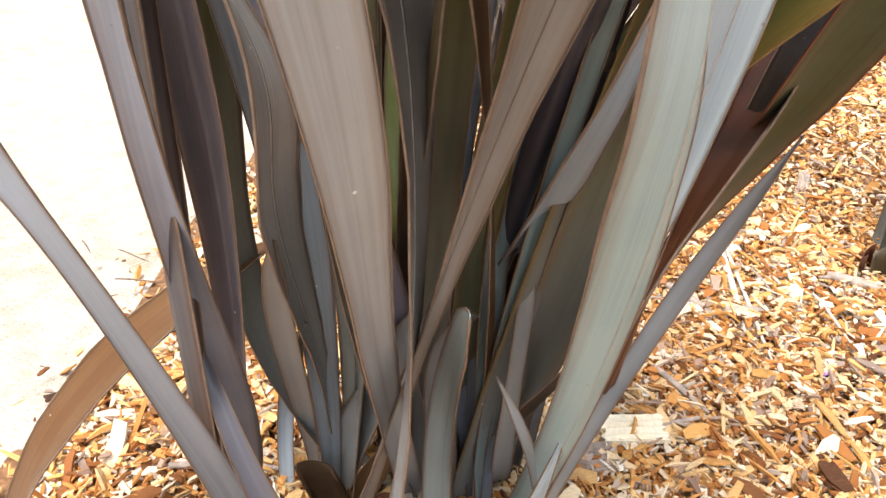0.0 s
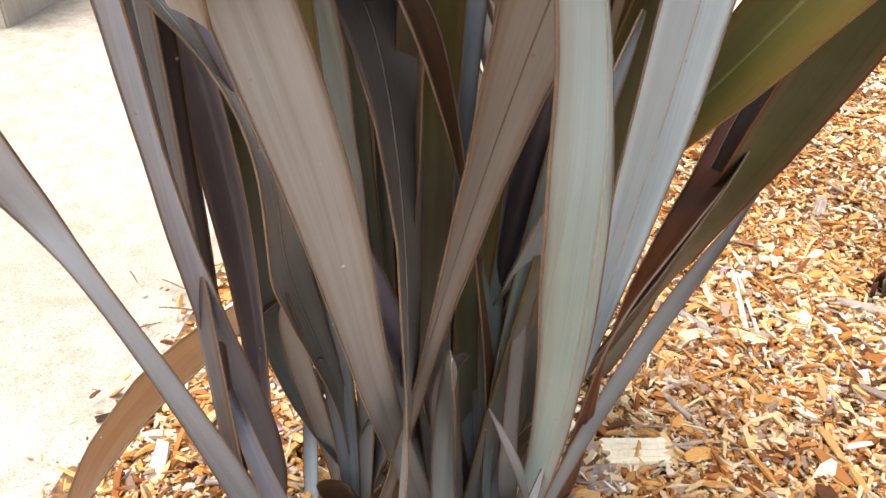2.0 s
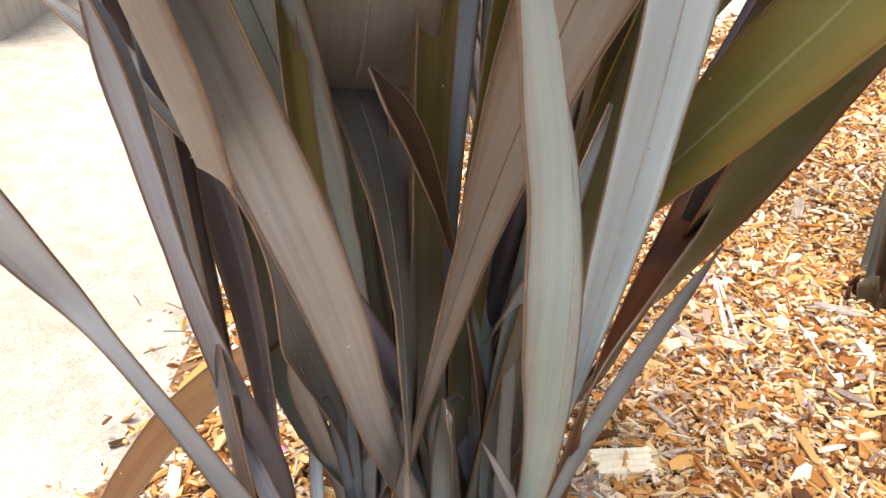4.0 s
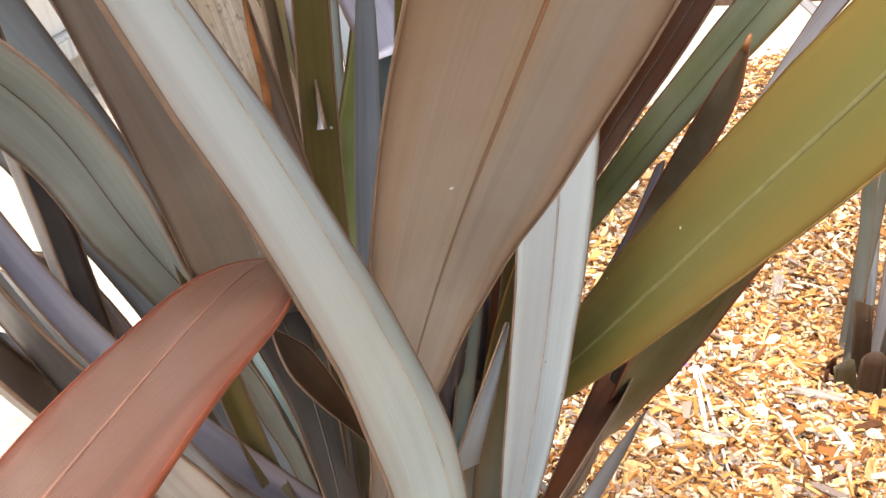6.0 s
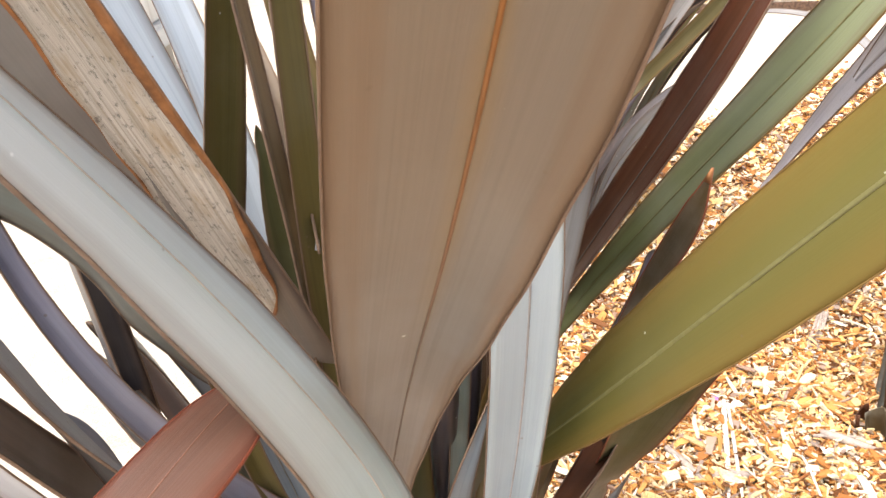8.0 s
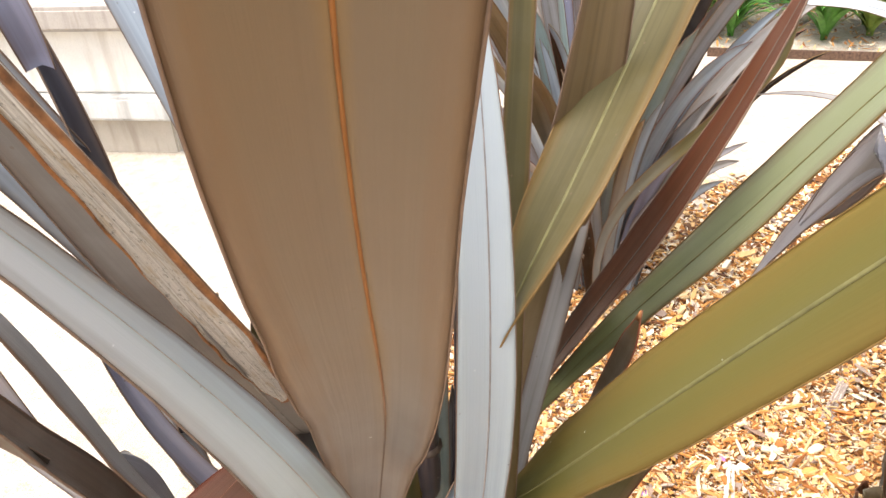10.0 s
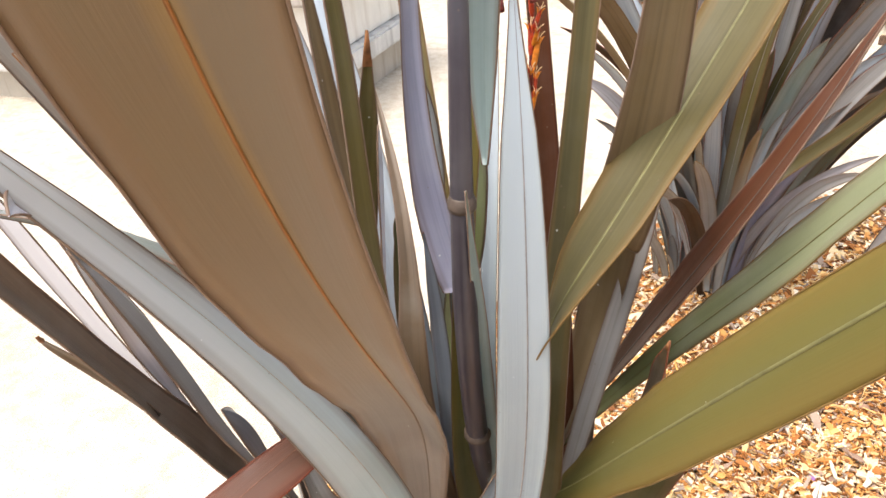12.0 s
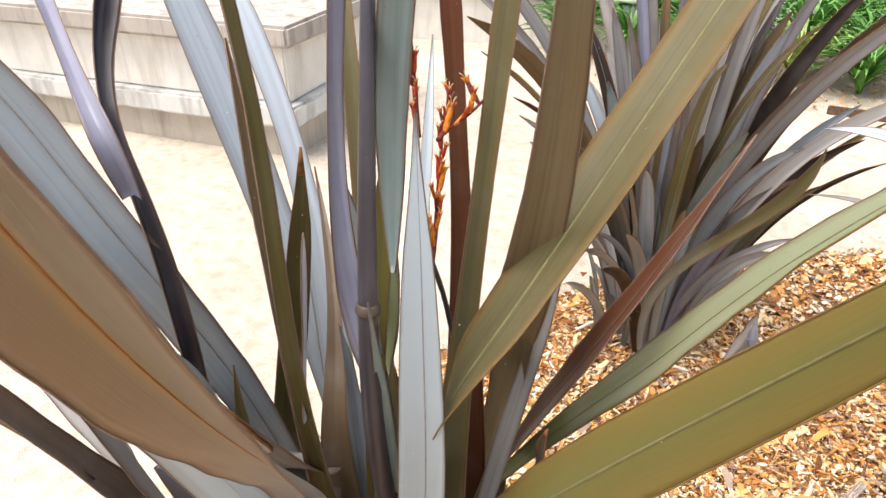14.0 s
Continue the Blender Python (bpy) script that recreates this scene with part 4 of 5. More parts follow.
leaf(flax, ((0.023, 0.803, 0.005), (-0.069, 0.822, 0.403), (-0.023, 0.712, 0.779), (0.012, 0.637, 1.236)), ((0.0158, 0.0071, 0.0022), (0.0133, 0.007, 0.0005), (0.0435, 0.0156, 0.0005), (0.0179, 0.0057, -0.0034), (0.0005, 0.003, -0.0007), (0.0168, 0.0036, -0.0022)), "sage", reach=0.2, rib='')
leaf(flax_back, ((0.217, 2.142, 0.094), (0.185, 1.951, 0.665), (0.605, 1.688, 0.88), (0.646, 1.675, 1.155)), ((0.0109, 0.0015, 0.0008), (0.0174, -0, -0.0039), (0.0231, -0.0066, -0.0175), (-0.0117, -0.004, -0.0118), (0.0288, -0.0102, -0.0214), (0.0061, 0.0005, 0.0004)), "olivegreen", reach=0.0, rib='')
leaf(flax, ((0.077, 0.719, -0.012), (0.014, 0.712, 0.356), (-0.026, 0.625, 0.669), (-0.047, 0.658, 1.06)), ((0.0077, 0.0057, 0.0015), (0.0077, 0.0064, 0.0017), (0.0187, 0.0128, 0.0022), (0.0091, 0.0076, 0.0008), (0.0133, 0.0092, 0.0002), (0.0041, 0.0033, -0.0003)), "blue", reach=0.0, rib='')
leaf(flax, ((0.086, 0.707, -0.008), (0.049, 0.683, 0.387), (0.062, 0.574, 0.765), (0.061, 0.589, 1.206)), ((0.0092, 0.0061, 0.0011), (0.0121, 0.0082, 0.0015), (0.02, 0.0119, 0.0009), (0.0052, 0.0044, -0.0002), (0.0146, 0.0086, -0.0005), (0.0039, 0.0028, -0.0003)), "teal", reach=0.0, rib='')
leaf(flax, ((0.071, 0.774, -0.02), (-0.012, 0.656, 0.436), (0.078, 0.508, 0.819), (0.107, 0.57, 1.337)), ((0.0103, 0.0096, 0.0041), (0.0088, 0.0086, 0.0031), (0.0337, 0.0198, 0.0017), (0.0183, 0.0073, -0.0034), (0.0058, 0.0045, -0.0022), (0.0139, 0.0056, -0.0016)), "green", reach=0.2, rib='')
leaf(flax, ((0.044, 0.846, 0.001), (-0.068, 0.764, 0.609), (-0.017, 0.736, 1.025), (-0.267, 1.054, 1.575)), ((0.0145, 0.0101, 0.002), (0.0122, 0.0089, -0.0007), (0.0369, 0.0253, 0.0018), (0.0192, 0.0134, 0.0013), (0.0149, 0.009, 0.0008), (0.0136, 0.0073, -0.0004)), "olivegreen", reach=0.2, rib='')
flower_stalk(flax, ((0.056, 0.753, -0.006), (0.072, 0.649, 0.46), (0.177, 0.521, 0.854), (0.15, 0.576, 1.319)), (0.007, 0.007, 0.0065, 0.006, 0.006))
leaf(flax, ((0.09, 0.788, -0.012), (-0.064, 0.757, 0.551), (0.087, 0.695, 0.984), (-0.13, 1.169, 1.456)), ((0.0074, 0.0052, 0.0018), (0.0082, 0.0048, -0), (0.0201, 0.0098, -0.0014), (0.0098, 0.0054, -0.0011), (0.0153, 0.0064, -0.0019), (0.0056, 0.0024, -0.0004)), "silver", reach=0.0, rib='')
leaf(flax, ((0.005, 0.652, 0.006), (0.038, 0.646, 0.167), (-0.011, 0.652, 0.309), (0.024, 0.565, 0.454)), ((0.0168, -0.0053, -0.0037), (0.0207, -0.001, 0.0008), (0.0232, -0.0067, -0.0027), (0.0145, 0.0085, 0.01), (0.0261, -0.0101, -0.0081), (0.0035, -0.0037, -0.0031)), "ash", reach=0.08, rib='', fold=0.5)
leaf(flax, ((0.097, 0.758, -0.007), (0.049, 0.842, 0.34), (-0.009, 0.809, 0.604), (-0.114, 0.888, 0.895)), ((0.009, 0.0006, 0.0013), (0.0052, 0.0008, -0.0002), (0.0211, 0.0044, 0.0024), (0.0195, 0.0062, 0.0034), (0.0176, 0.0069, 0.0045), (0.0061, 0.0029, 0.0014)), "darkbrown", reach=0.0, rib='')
leaf(flax, ((0.115, 0.753, 0.005), (0.097, 0.663, 0.126), (0.093, 0.623, 0.288), (0.098, 0.632, 0.502)), ((0.0065, 0.0018, 0.0022), (0.0169, 0.0018, 0.003), (0.0204, 0.0051, 0.002), (0.0005, 0.0011, -0.0006), (0.0142, 0.0019, 0.0002), (0.0069, 0.0009, -0.0003)), "taupe", reach=0.0, rib='')
leaf(flax, ((0.118, 0.752, 0.009), (0.129, 0.759, 0.442), (0.226, 0.69, 0.827), (0.291, 0.819, 1.214)), ((0.009, -0.0005, -0.0003), (0.0064, -0.0005, -0.0014), (0.0143, 0.0002, -0.0024), (0.0185, 0.0005, -0.0039), (0.0223, -0.0025, -0.0064), (0.0076, -0.0002, -0.0017)), "grey", reach=0.0, rib='')
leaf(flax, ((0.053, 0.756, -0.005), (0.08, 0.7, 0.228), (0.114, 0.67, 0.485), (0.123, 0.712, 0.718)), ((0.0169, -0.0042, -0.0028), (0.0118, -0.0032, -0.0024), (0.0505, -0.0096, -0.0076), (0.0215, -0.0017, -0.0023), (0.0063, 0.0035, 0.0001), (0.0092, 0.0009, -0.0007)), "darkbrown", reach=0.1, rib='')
leaf(flax, ((-0.139, 0.692, 0.01), (-0.129, 0.689, 0.134), (-0.075, 0.637, 0.244), (-0.024, 0.613, 0.432)), ((0.0191, -0.0053, -0.0013), (0.0334, -0.0132, -0.0057), (0.026, -0.0432, -0.0231), (0.0009, -0.0086, -0.0034), (0.0217, -0.0261, -0.0109), (0.0079, -0.0094, -0.0034)), "taupe", reach=0.0, rib='')
leaf(flax, ((-0.194, 0.675, 0.001), (-0.254, 0.877, 0.107), (-0.164, 0.722, 0.279), (-0.134, 0.58, 0.436)), ((0.0094, 0.0022, 0.0018), (0.0145, -0, -0.0006), (0.0041, 0.0023, 0.0024), (0.0321, -0.0018, -0.0122), (-0.0133, -0.0175, -0.0185), (-0.0035, -0.0018, -0.0028)), "blue", reach=0.0, rib='')
leaf(flax, ((-0.069, 0.781, 0.021), (-0.103, 0.79, 0.513), (-0.052, 0.777, 0.934), (-0.201, 0.973, 1.33)), ((0.0074, 0.0015, -0.0006), (0.0033, 0.0026, -0.001), (0.0106, 0.0037, -0.0008), (0.0132, 0.0031, 0.0002), (0.0138, 0.0031, 0.0005), (0.0052, 0.0014, 0.0004)), "greendark", reach=0.0, rib='')
leaf(flax, ((0.136, 0.771, 0.011), (0.09, 0.948, 0.328), (0.3, 0.846, 0.593), (0.33, 0.723, 0.894)), ((0.0091, 0.0002, 0.0005), (0.0092, 0.0014, 0.0004), (0.0224, -0.0084, -0.0057), (0.0044, -0.0077, -0.0078), (0.0053, -0.0053, -0.0056), (0.0029, -0.0035, -0.0029)), "lilacblue", reach=0.05, rib='')
leaf(flax_side, ((1.064, 1.464, 0.003), (1.181, 1.788, 0.548), (1.137, 2.08, 0.95), (0.635, 2.17, 0.824)), ((0.0079, -0.0026, -0.0001), (0.012, -0.0011, -0.0005), (0.0217, -0.0026, -0.0013), (0.0194, 0.0026, 0.0079), (-0.0014, 0.0108, 0.0072), (-0, 0.0035, 0.0019)), "grey", reach=0.0, rib='')
leaf(flax, ((0.144, 0.531, 1.31), (0.126, 0.571, 1.428), (0.136, 0.544, 1.669), (0.293, 0.417, 1.923)), ((0.0038, -0.0013, -0.0007), (0.0157, -0.0048, -0.0036), (0.0331, -0.0029, -0.0038), (0.0212, 0.0023, -0.0014), (0.0209, 0.0022, -0.0023), (0.0059, 0.0006, -0.0005)), "teal", reach=0.08, rib='', fold=0.35)
leaf(flax, ((0.078, 0.707, -0.027), (0.049, 0.67, 0.395), (0.13, 0.556, 0.728), (0.169, 0.433, 1.329)), ((0.0062, 0.003, 0.0004), (0.0063, 0.0031, 0.0005), (0.014, 0.0073, 0.0001), (0.0084, 0.0048, -0.0014), (0.0119, 0.0076, -0.0004), (0.0036, 0.0028, 0.0003)), "teal", reach=0.0, rib='')
leaf(flax, ((0.122, 0.617, 0), (0.145, 0.54, 0.146), (0.141, 0.491, 0.303), (0.064, 0.537, 0.418)), ((0.0027, -0.0022, -0.0017), (0.0038, -0.0025, -0.0018), (0.0098, -0.0007, 0.0003), (0.0053, 0.0012, 0.0014), (0.0068, 0.0027, 0.0028), (0.0022, 0.0011, 0.001)), "taupe", reach=0.0, rib='')
leaf(flax, ((-0.059, 0.578, 0.001), (-0.138, 0.598, 0.089), (-0.083, 0.678, 0.059), (-0.042, 0.799, 0.05)), ((0.0076, 0.0063, 0.0048), (0.0072, 0.0112, 0.0088), (0.0367, -0.0016, -0.0038), (0.0052, -0.0129, -0.011), (0.0208, -0.0068, -0.0067), (0.0061, -0.0026, -0.0023)), "copper", reach=0.0, rib='')
leaf(flax, ((-0.121, 0.596, -0.003), (-0.113, 0.476, 0.142), (-0.149, 0.424, 0.315), (-0.211, 0.498, 0.477)), ((-0.0016, 0.0079, 0.0068), (0.0089, 0.0107, 0.0066), (0.0184, 0.0114, 0.0052), (0.0089, 0.0054, 0.0027), (0.0104, 0.0051, 0.0017), (0.0052, 0.0027, 0.0006)), "slate", reach=0.0, rib='', fold=0.5)
leaf(flax, ((-0.058, 0.779, -0.017), (0.034, 0.659, 0.469), (-0.125, 0.35, 0.772), (-0.214, 0.399, 1.126)), ((0.0106, 0.0069, 0.0001), (0.0097, 0.0082, 0.0049), (0.0138, 0.0222, 0.0165), (0.0082, 0.0079, 0.0035), (0.0067, 0.0121, 0.0089), (0.0024, 0.009, -0.0033)), "lilacblue", reach=0.1, rib='', fold=0.7)
leaf(flax, ((-0.168, 0.741, 0.012), (-0.164, 0.697, 0.217), (-0.172, 0.592, 0.415), (-0.128, 0.476, 0.6)), ((0.0074, -0.0011, -0.0005), (0.0103, -0.0003, 0.0003), (0.02, -0.0021, -0.0019), (0.013, 0.0035, 0.002), (0.0169, -0.0015, -0.0057), (0.0053, -0.001, -0.0038)), "taupe", reach=0.0, rib='')
leaf(flax, ((0.006, 0.712, -0.015), (-0.097, 0.595, 0.389), (-0.103, 0.429, 0.763), (-0.074, 0.434, 1.147)), ((0.0031, 0.0066, 0.003), (0.0032, 0.008, 0.0043), (0.0117, 0.0123, 0.0047), (0.0071, 0.0064, 0.0018), (0.0115, 0.0113, -0.0004), (0.003, 0.004, -0.0007)), "olive", reach=0.0, rib='', tip=0.02, fold=0.5)
leaf(flax, ((0.014, 0.672, -0.029), (-0.089, 0.775, 0.267), (-0.103, 0.712, 0.51), (-0.248, 0.826, 0.682)), ((0.0073, 0.0031, 0.0011), (0.0091, 0.0043, 0.0014), (0.0139, 0.0072, 0.0021), (0.0073, 0.0041, -0.0005), (0.0122, 0.0104, 0.0034), (0.0027, 0.0038, 0.0007)), "teal", reach=0.0, rib='')
leaf(flax, ((-0.067, 0.842, 0.003), (-0.102, 0.756, 0.415), (-0.116, 0.727, 0.665), (-0.146, 0.769, 1.013)), ((0.0129, 0.004, 0.0023), (0.0201, 0.0063, 0.0015), (0.0142, 0.0054, -0.0016), (0.0118, 0.0082, -0.0008), (0.0452, 0.0155, 0.0021), (0.0066, 0.0043, -0.0005)), "greendark", reach=0.06, rib='')
leaf(flax, ((-0.044, 0.854, 0.013), (-0.1, 0.785, 0.415), (-0.103, 0.782, 0.69), (-0.105, 0.836, 1.038)), ((0.0099, 0.003, 0.0019), (0.0167, 0.0049, 0.0014), (0.0141, 0.0041, -0.0011), (0.0071, 0.0053, -0.0003), (0.0322, 0.0077, -0.0021), (0.0052, 0.0029, -0.0009)), "olive", reach=0.06, rib='')

# short filler leaves, some dark, added to close gaps in the plant's heart
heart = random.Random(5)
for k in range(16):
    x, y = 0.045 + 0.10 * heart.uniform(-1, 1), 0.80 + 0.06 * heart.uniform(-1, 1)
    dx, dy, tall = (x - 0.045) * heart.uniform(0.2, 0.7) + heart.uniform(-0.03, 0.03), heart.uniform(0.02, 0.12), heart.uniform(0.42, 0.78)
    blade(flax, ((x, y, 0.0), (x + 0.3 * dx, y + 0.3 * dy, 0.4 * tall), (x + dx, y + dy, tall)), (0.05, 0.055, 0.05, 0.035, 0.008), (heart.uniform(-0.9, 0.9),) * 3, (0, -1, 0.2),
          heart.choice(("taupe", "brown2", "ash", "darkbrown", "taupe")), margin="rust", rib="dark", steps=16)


def flower(parent, at, way, length, seed):
    """One tubular bloom: curved maroon to red petals, a golden mouth and long stamens."""
    rs = random.Random(seed)
    a = Vector(at)
    d = Vector(way).normalized()
    bend = Vector((0, 0, 1)) * 0.25 * length
    pts = [a, a + d * length * 0.35, a + d * length * 0.7 + bend * 0.4, a + d * length + bend]
    r = length * 0.13
    v, f, uv = tube([tuple(p) for p in pts], (r * 0.45, r * 1.05, r, r * 0.8), 8, 10)
    ob = part("flower", mesh_of("flower", v, f, rs.choice((PETAL, PETAL, PETAL_DARK, PETAL_GOLD)), uv), parent, rs.choice(("red tubular flower with golden mouth", "maroon tubular flower with pale stamens")))
    end, out = pts[3], (pts[3] - pts[2]).normalized()
    x = out.orthogonal().normalized()
    y = out.cross(x)
    for k in range(4):
        w = x * math.cos(k * 1.57 + seed) + y * math.sin(k * 1.57 + seed)
        q = [end + w * r * 0.5 - out * 0.002, end + w * r * 0.8 + out * length * 0.12, end + w * r * 1.2 + out * length * 0.2, end + w * r * 1.9 + out * length * 0.24]
        v, f, uv = tube([tuple(p) for p in q], (r * 0.45, r * 0.42, r * 0.3, r * 0.05), 5, 6)
        part("petal", mesh_of("petal", v, f, PETAL_GOLD if rs.random() < 0.6 else PETAL, uv), ob)
    for k in range(3):
        w = x * math.cos(k * 2.1 + seed) + y * math.sin(k * 2.1 + seed)
        q = [end, end + out * length * 0.2 + w * 0.001, end + out * length * 0.35 + w * 0.003, end + out * length * 0.45 + w * 0.006]
        v, f, uv = tube([tuple(p) for p in q], (0.0006, 0.0005, 0.0005, 0.0007), 4, 6)
        part("stamen", mesh_of("stamen", v, f, STAMEN, uv), ob)


def flower_spike(parent, spine, radius, blooms, size, seed, fan=1.0):
    v, f, uv = tube(spine, (radius, radius * 0.9, radius * 0.6), 8, 20)
    ob = part("flower_spike", mesh_of("flower_spike", v, f, PETAL_DARK, uv), parent, "maroon flower spike with red and gold blooms")
    rs = random.Random(seed)
    for k in range(blooms):
        s = np.array([(k + 0.6) / blooms])
        c, t = bezier(spine, s)
        side = Vector((rs.uniform(-1, 1), rs.uniform(-1, 0.6), rs.uniform(0.3, 1.6))) * fan + Vector(t[0]) * 0.6
        flower(ob, c[0], side, size * rs.uniform(0.75, 1.2), seed * 50 + k)


v, f, uv = tube(((0.05, 0.86, 0.0), (0.08, 0.88, 0.5), (0.13, 0.80, 1.0), (0.187, 0.561, 1.322)), (0.005, 0.0045, 0.004), 8, 24)
part("flower_stalk", mesh_of("flower_stalk", v, f, BLADE["stalk"], uv), flax, "thin dark stalk that carries the red blooms")
flower_spike(flax, ((0.187, 0.561, 1.322), (0.156, 0.639, 1.34), (0.174, 0.605, 1.4), (0.152, 0.663, 1.464)), 0.004, 13, 0.024, 3, 0.8)
flower_spike(flax, ((0.171, 0.614, 1.472), (0.145, 0.714, 1.459), (0.19, 0.654, 1.487), (0.189, 0.716, 1.497)), 0.003, 5, 0.026, 5, 0.7)
flower_spike(flax, ((0.173, 0.616, 1.472), (0.137, 0.715, 1.464), (0.162, 0.656, 1.5), (0.145, 0.713, 1.503)), 0.0025, 3, 0.024, 7, 0.5)
flower_spike(flax, ((0.104, 0.683, 1.441), (0.08, 0.72, 1.48), (0.07, 0.73, 1.54), (0.085, 0.70, 1.60)), 0.004, 11, 0.024, 9, 0.6)
flower_spike(flax, ((0.085, 0.70, 1.60), (0.08, 0.69, 1.64), (0.07, 0.69, 1.69), (0.08, 0.68, 1.74)), 0.004, 7, 0.024, 12, 0.6)


def clump(parent, centre, count, tallest, spread, tints, seed, lean=(0.0, 0.0), broad=0.045, arc=(0.0, 6.283), flop=0.35):
    """A tuft of sword leaves that rise and fan out from one crown."""
    rs = random.Random(seed)
    cx, cy = centre
    for k in range(count):
        a = rs.uniform(*arc)
        r0 = rs.uniform(0.01, 0.13)
        tall = tallest * rs.uniform(0.55, 1.0)
        out = spread * rs.uniform(0.15, 1.0) * tall
        dx, dy = math.cos(a) + lean[0], math.sin(a) + lean[1]
        root = (cx + r0 * math.cos(a), cy + r0 * math.sin(a), 0.0)
        droop = flop * out * rs.uniform(0.2, 1.2)
        spine = (root, (root[0] + dx * out * 0.12, root[1] + dy * out * 0.12, tall * 0.36), (root[0] + dx * out * 0.45, root[1] + dy * out * 0.45, tall * 0.74),
                 (root[0] + dx * out, root[1] + dy * out, tall - droop))
        w = broad * rs.uniform(0.5, 1.1)
        tint = rs.choice(tints)
        blade(parent, spine, (w * 0.6, w * 0.85, w, w * 0.75, w * 0.12), (rs.uniform(-0.8, 0.8),) * 3, (rs.uniform(-0.4, 0.4), -1.0, 0.45), tint, fold=rs.uniform(0.2, 0.6),
              rib="" if rs.random() < 0.7 else "grey", margin=rs.choice(("rust", "rust", "red", "ochre")), steps=18, edge=0.0004, wavy=0.003)


# murk leaves stand in for the shade deep in the back clump
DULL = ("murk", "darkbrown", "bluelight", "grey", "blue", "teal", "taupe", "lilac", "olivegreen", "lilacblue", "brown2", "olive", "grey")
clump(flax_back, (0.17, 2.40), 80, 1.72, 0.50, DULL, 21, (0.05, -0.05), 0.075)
clump(flax_back, (0.22, 2.33), 36, 1.15, 0.62, DULL, 24, (0.10, -0.15), 0.060)
clump(flax_back, (0.08, 2.34), 16, 0.42, 0.5, ("dry", "olive", "taupe"), 22, (-0.2, -0.4), 0.035)
clump(flax_side, (1.12, 1.42), 22, 1.35, 0.5, ("greendark", "grey", "taupe", "redbrown", "olive", "lilac"), 31, (0.75, 0.1), 0.055)
clump(flax_far, (1.85, 2.75), 26, 1.2, 0.5, ("taupe", "greendark", "grey", "olive"), 41, (0.5, 0.2), 0.06)
blade(flax_side, ((1.12, 1.45, 0.0), (1.22, 1.6, 0.75), (1.08, 1.75, 1.26), (0.632, 1.805, 1.161)), (0.03, 0.04, 0.045, 0.04, 0.008), (0, 0, 0), (-0.1, -0.7, 0.7), "silver", rib="grey")


def stub(parent, at, tilt, turn, tall, wide, seed):
    """The folded base of a leaf, cut off above the ground."""
    rs = random.Random(seed)
    n, th = 9, 0.004
    v, f = [], []
    for zi in range(5):
        z = tall * zi / 4
        for layer in (0, 1):
            for j in range(n):
                a = -1.9 + 3.8 * j / (n - 1)
                r = wide * 0.5 * (1 - 0.15 * zi / 4) + layer * th
                v.append((r * math.sin(a), r * 0.55 * math.cos(a), z + (0.012 * math.sin(a * 1.3 + seed) if zi == 4 else 0)))
    w = 2 * n
    for zi in range(4):
        for j in range(n - 1):
            p = zi * w + j
            f.append((p, p + w, p + w + 1, p + 1))
            f.append((p + n, p + n + 1, p + w + n + 1, p + w + n))
        for p, q in ((zi * w, zi * w + n), (zi * w + 2 * n - 1, zi * w + n - 1)):
            f.append((p, q, q + w, p + w))
    e = 4 * w
    f += [(e + j, e + n + j, e + n + j + 1, e + j + 1) for j in range(n - 1)]
    m = pose(*at, tilt[0], tilt[1], turn)
    vv = [m @ Vector(p) for p in v]
    uv = [(p[0], p[2]) for p in v]
    part("leaf_stub", mesh_of("leaf_stub", vv, f, BLADE[rs.choice(("darkbrown", "olivered", "redbrown"))], uv), parent, "cut-off folded leaf base with a dry rim")


for k, (x, y, tall, wide, tx, ty) in enumerate(((0.985, 1.36, 0.10, 0.045, 4, -14), (1.015, 1.33, 0.15, 0.05, 6, -6), (1.05, 1.345, 0.22, 0.05, 3, 2), (1.03, 1.40, 0.24, 0.045, -4, -8),
                                               (1.085, 1.33, 0.17, 0.05, 8, 8), (0.965, 1.41, 0.08, 0.04, 0, -20), (1.12, 1.35, 0.26, 0.05, 5, 5))):
    stub(flax_side, (x, y, 0.0), (tx, ty), 15 * k - 30, tall, wide, k)
for k, (x, y, tall, wide, tx, ty) in enumerate(((-0.03, 0.63, 0.10, 0.05, 10, -8), (0.05, 0.60, 0.09, 0.05, 14, 6), (-0.11, 0.66, 0.16, 0.045, 8, -14), (-0.14, 0.80, 0.22, 0.03, -4, -6), (0.13, 0.66, 0.10, 0.045, 6, 14))):
    stub(flax, (x, y, 0.0), (tx, ty), 25 * k - 40, tall, wide, k + 20)


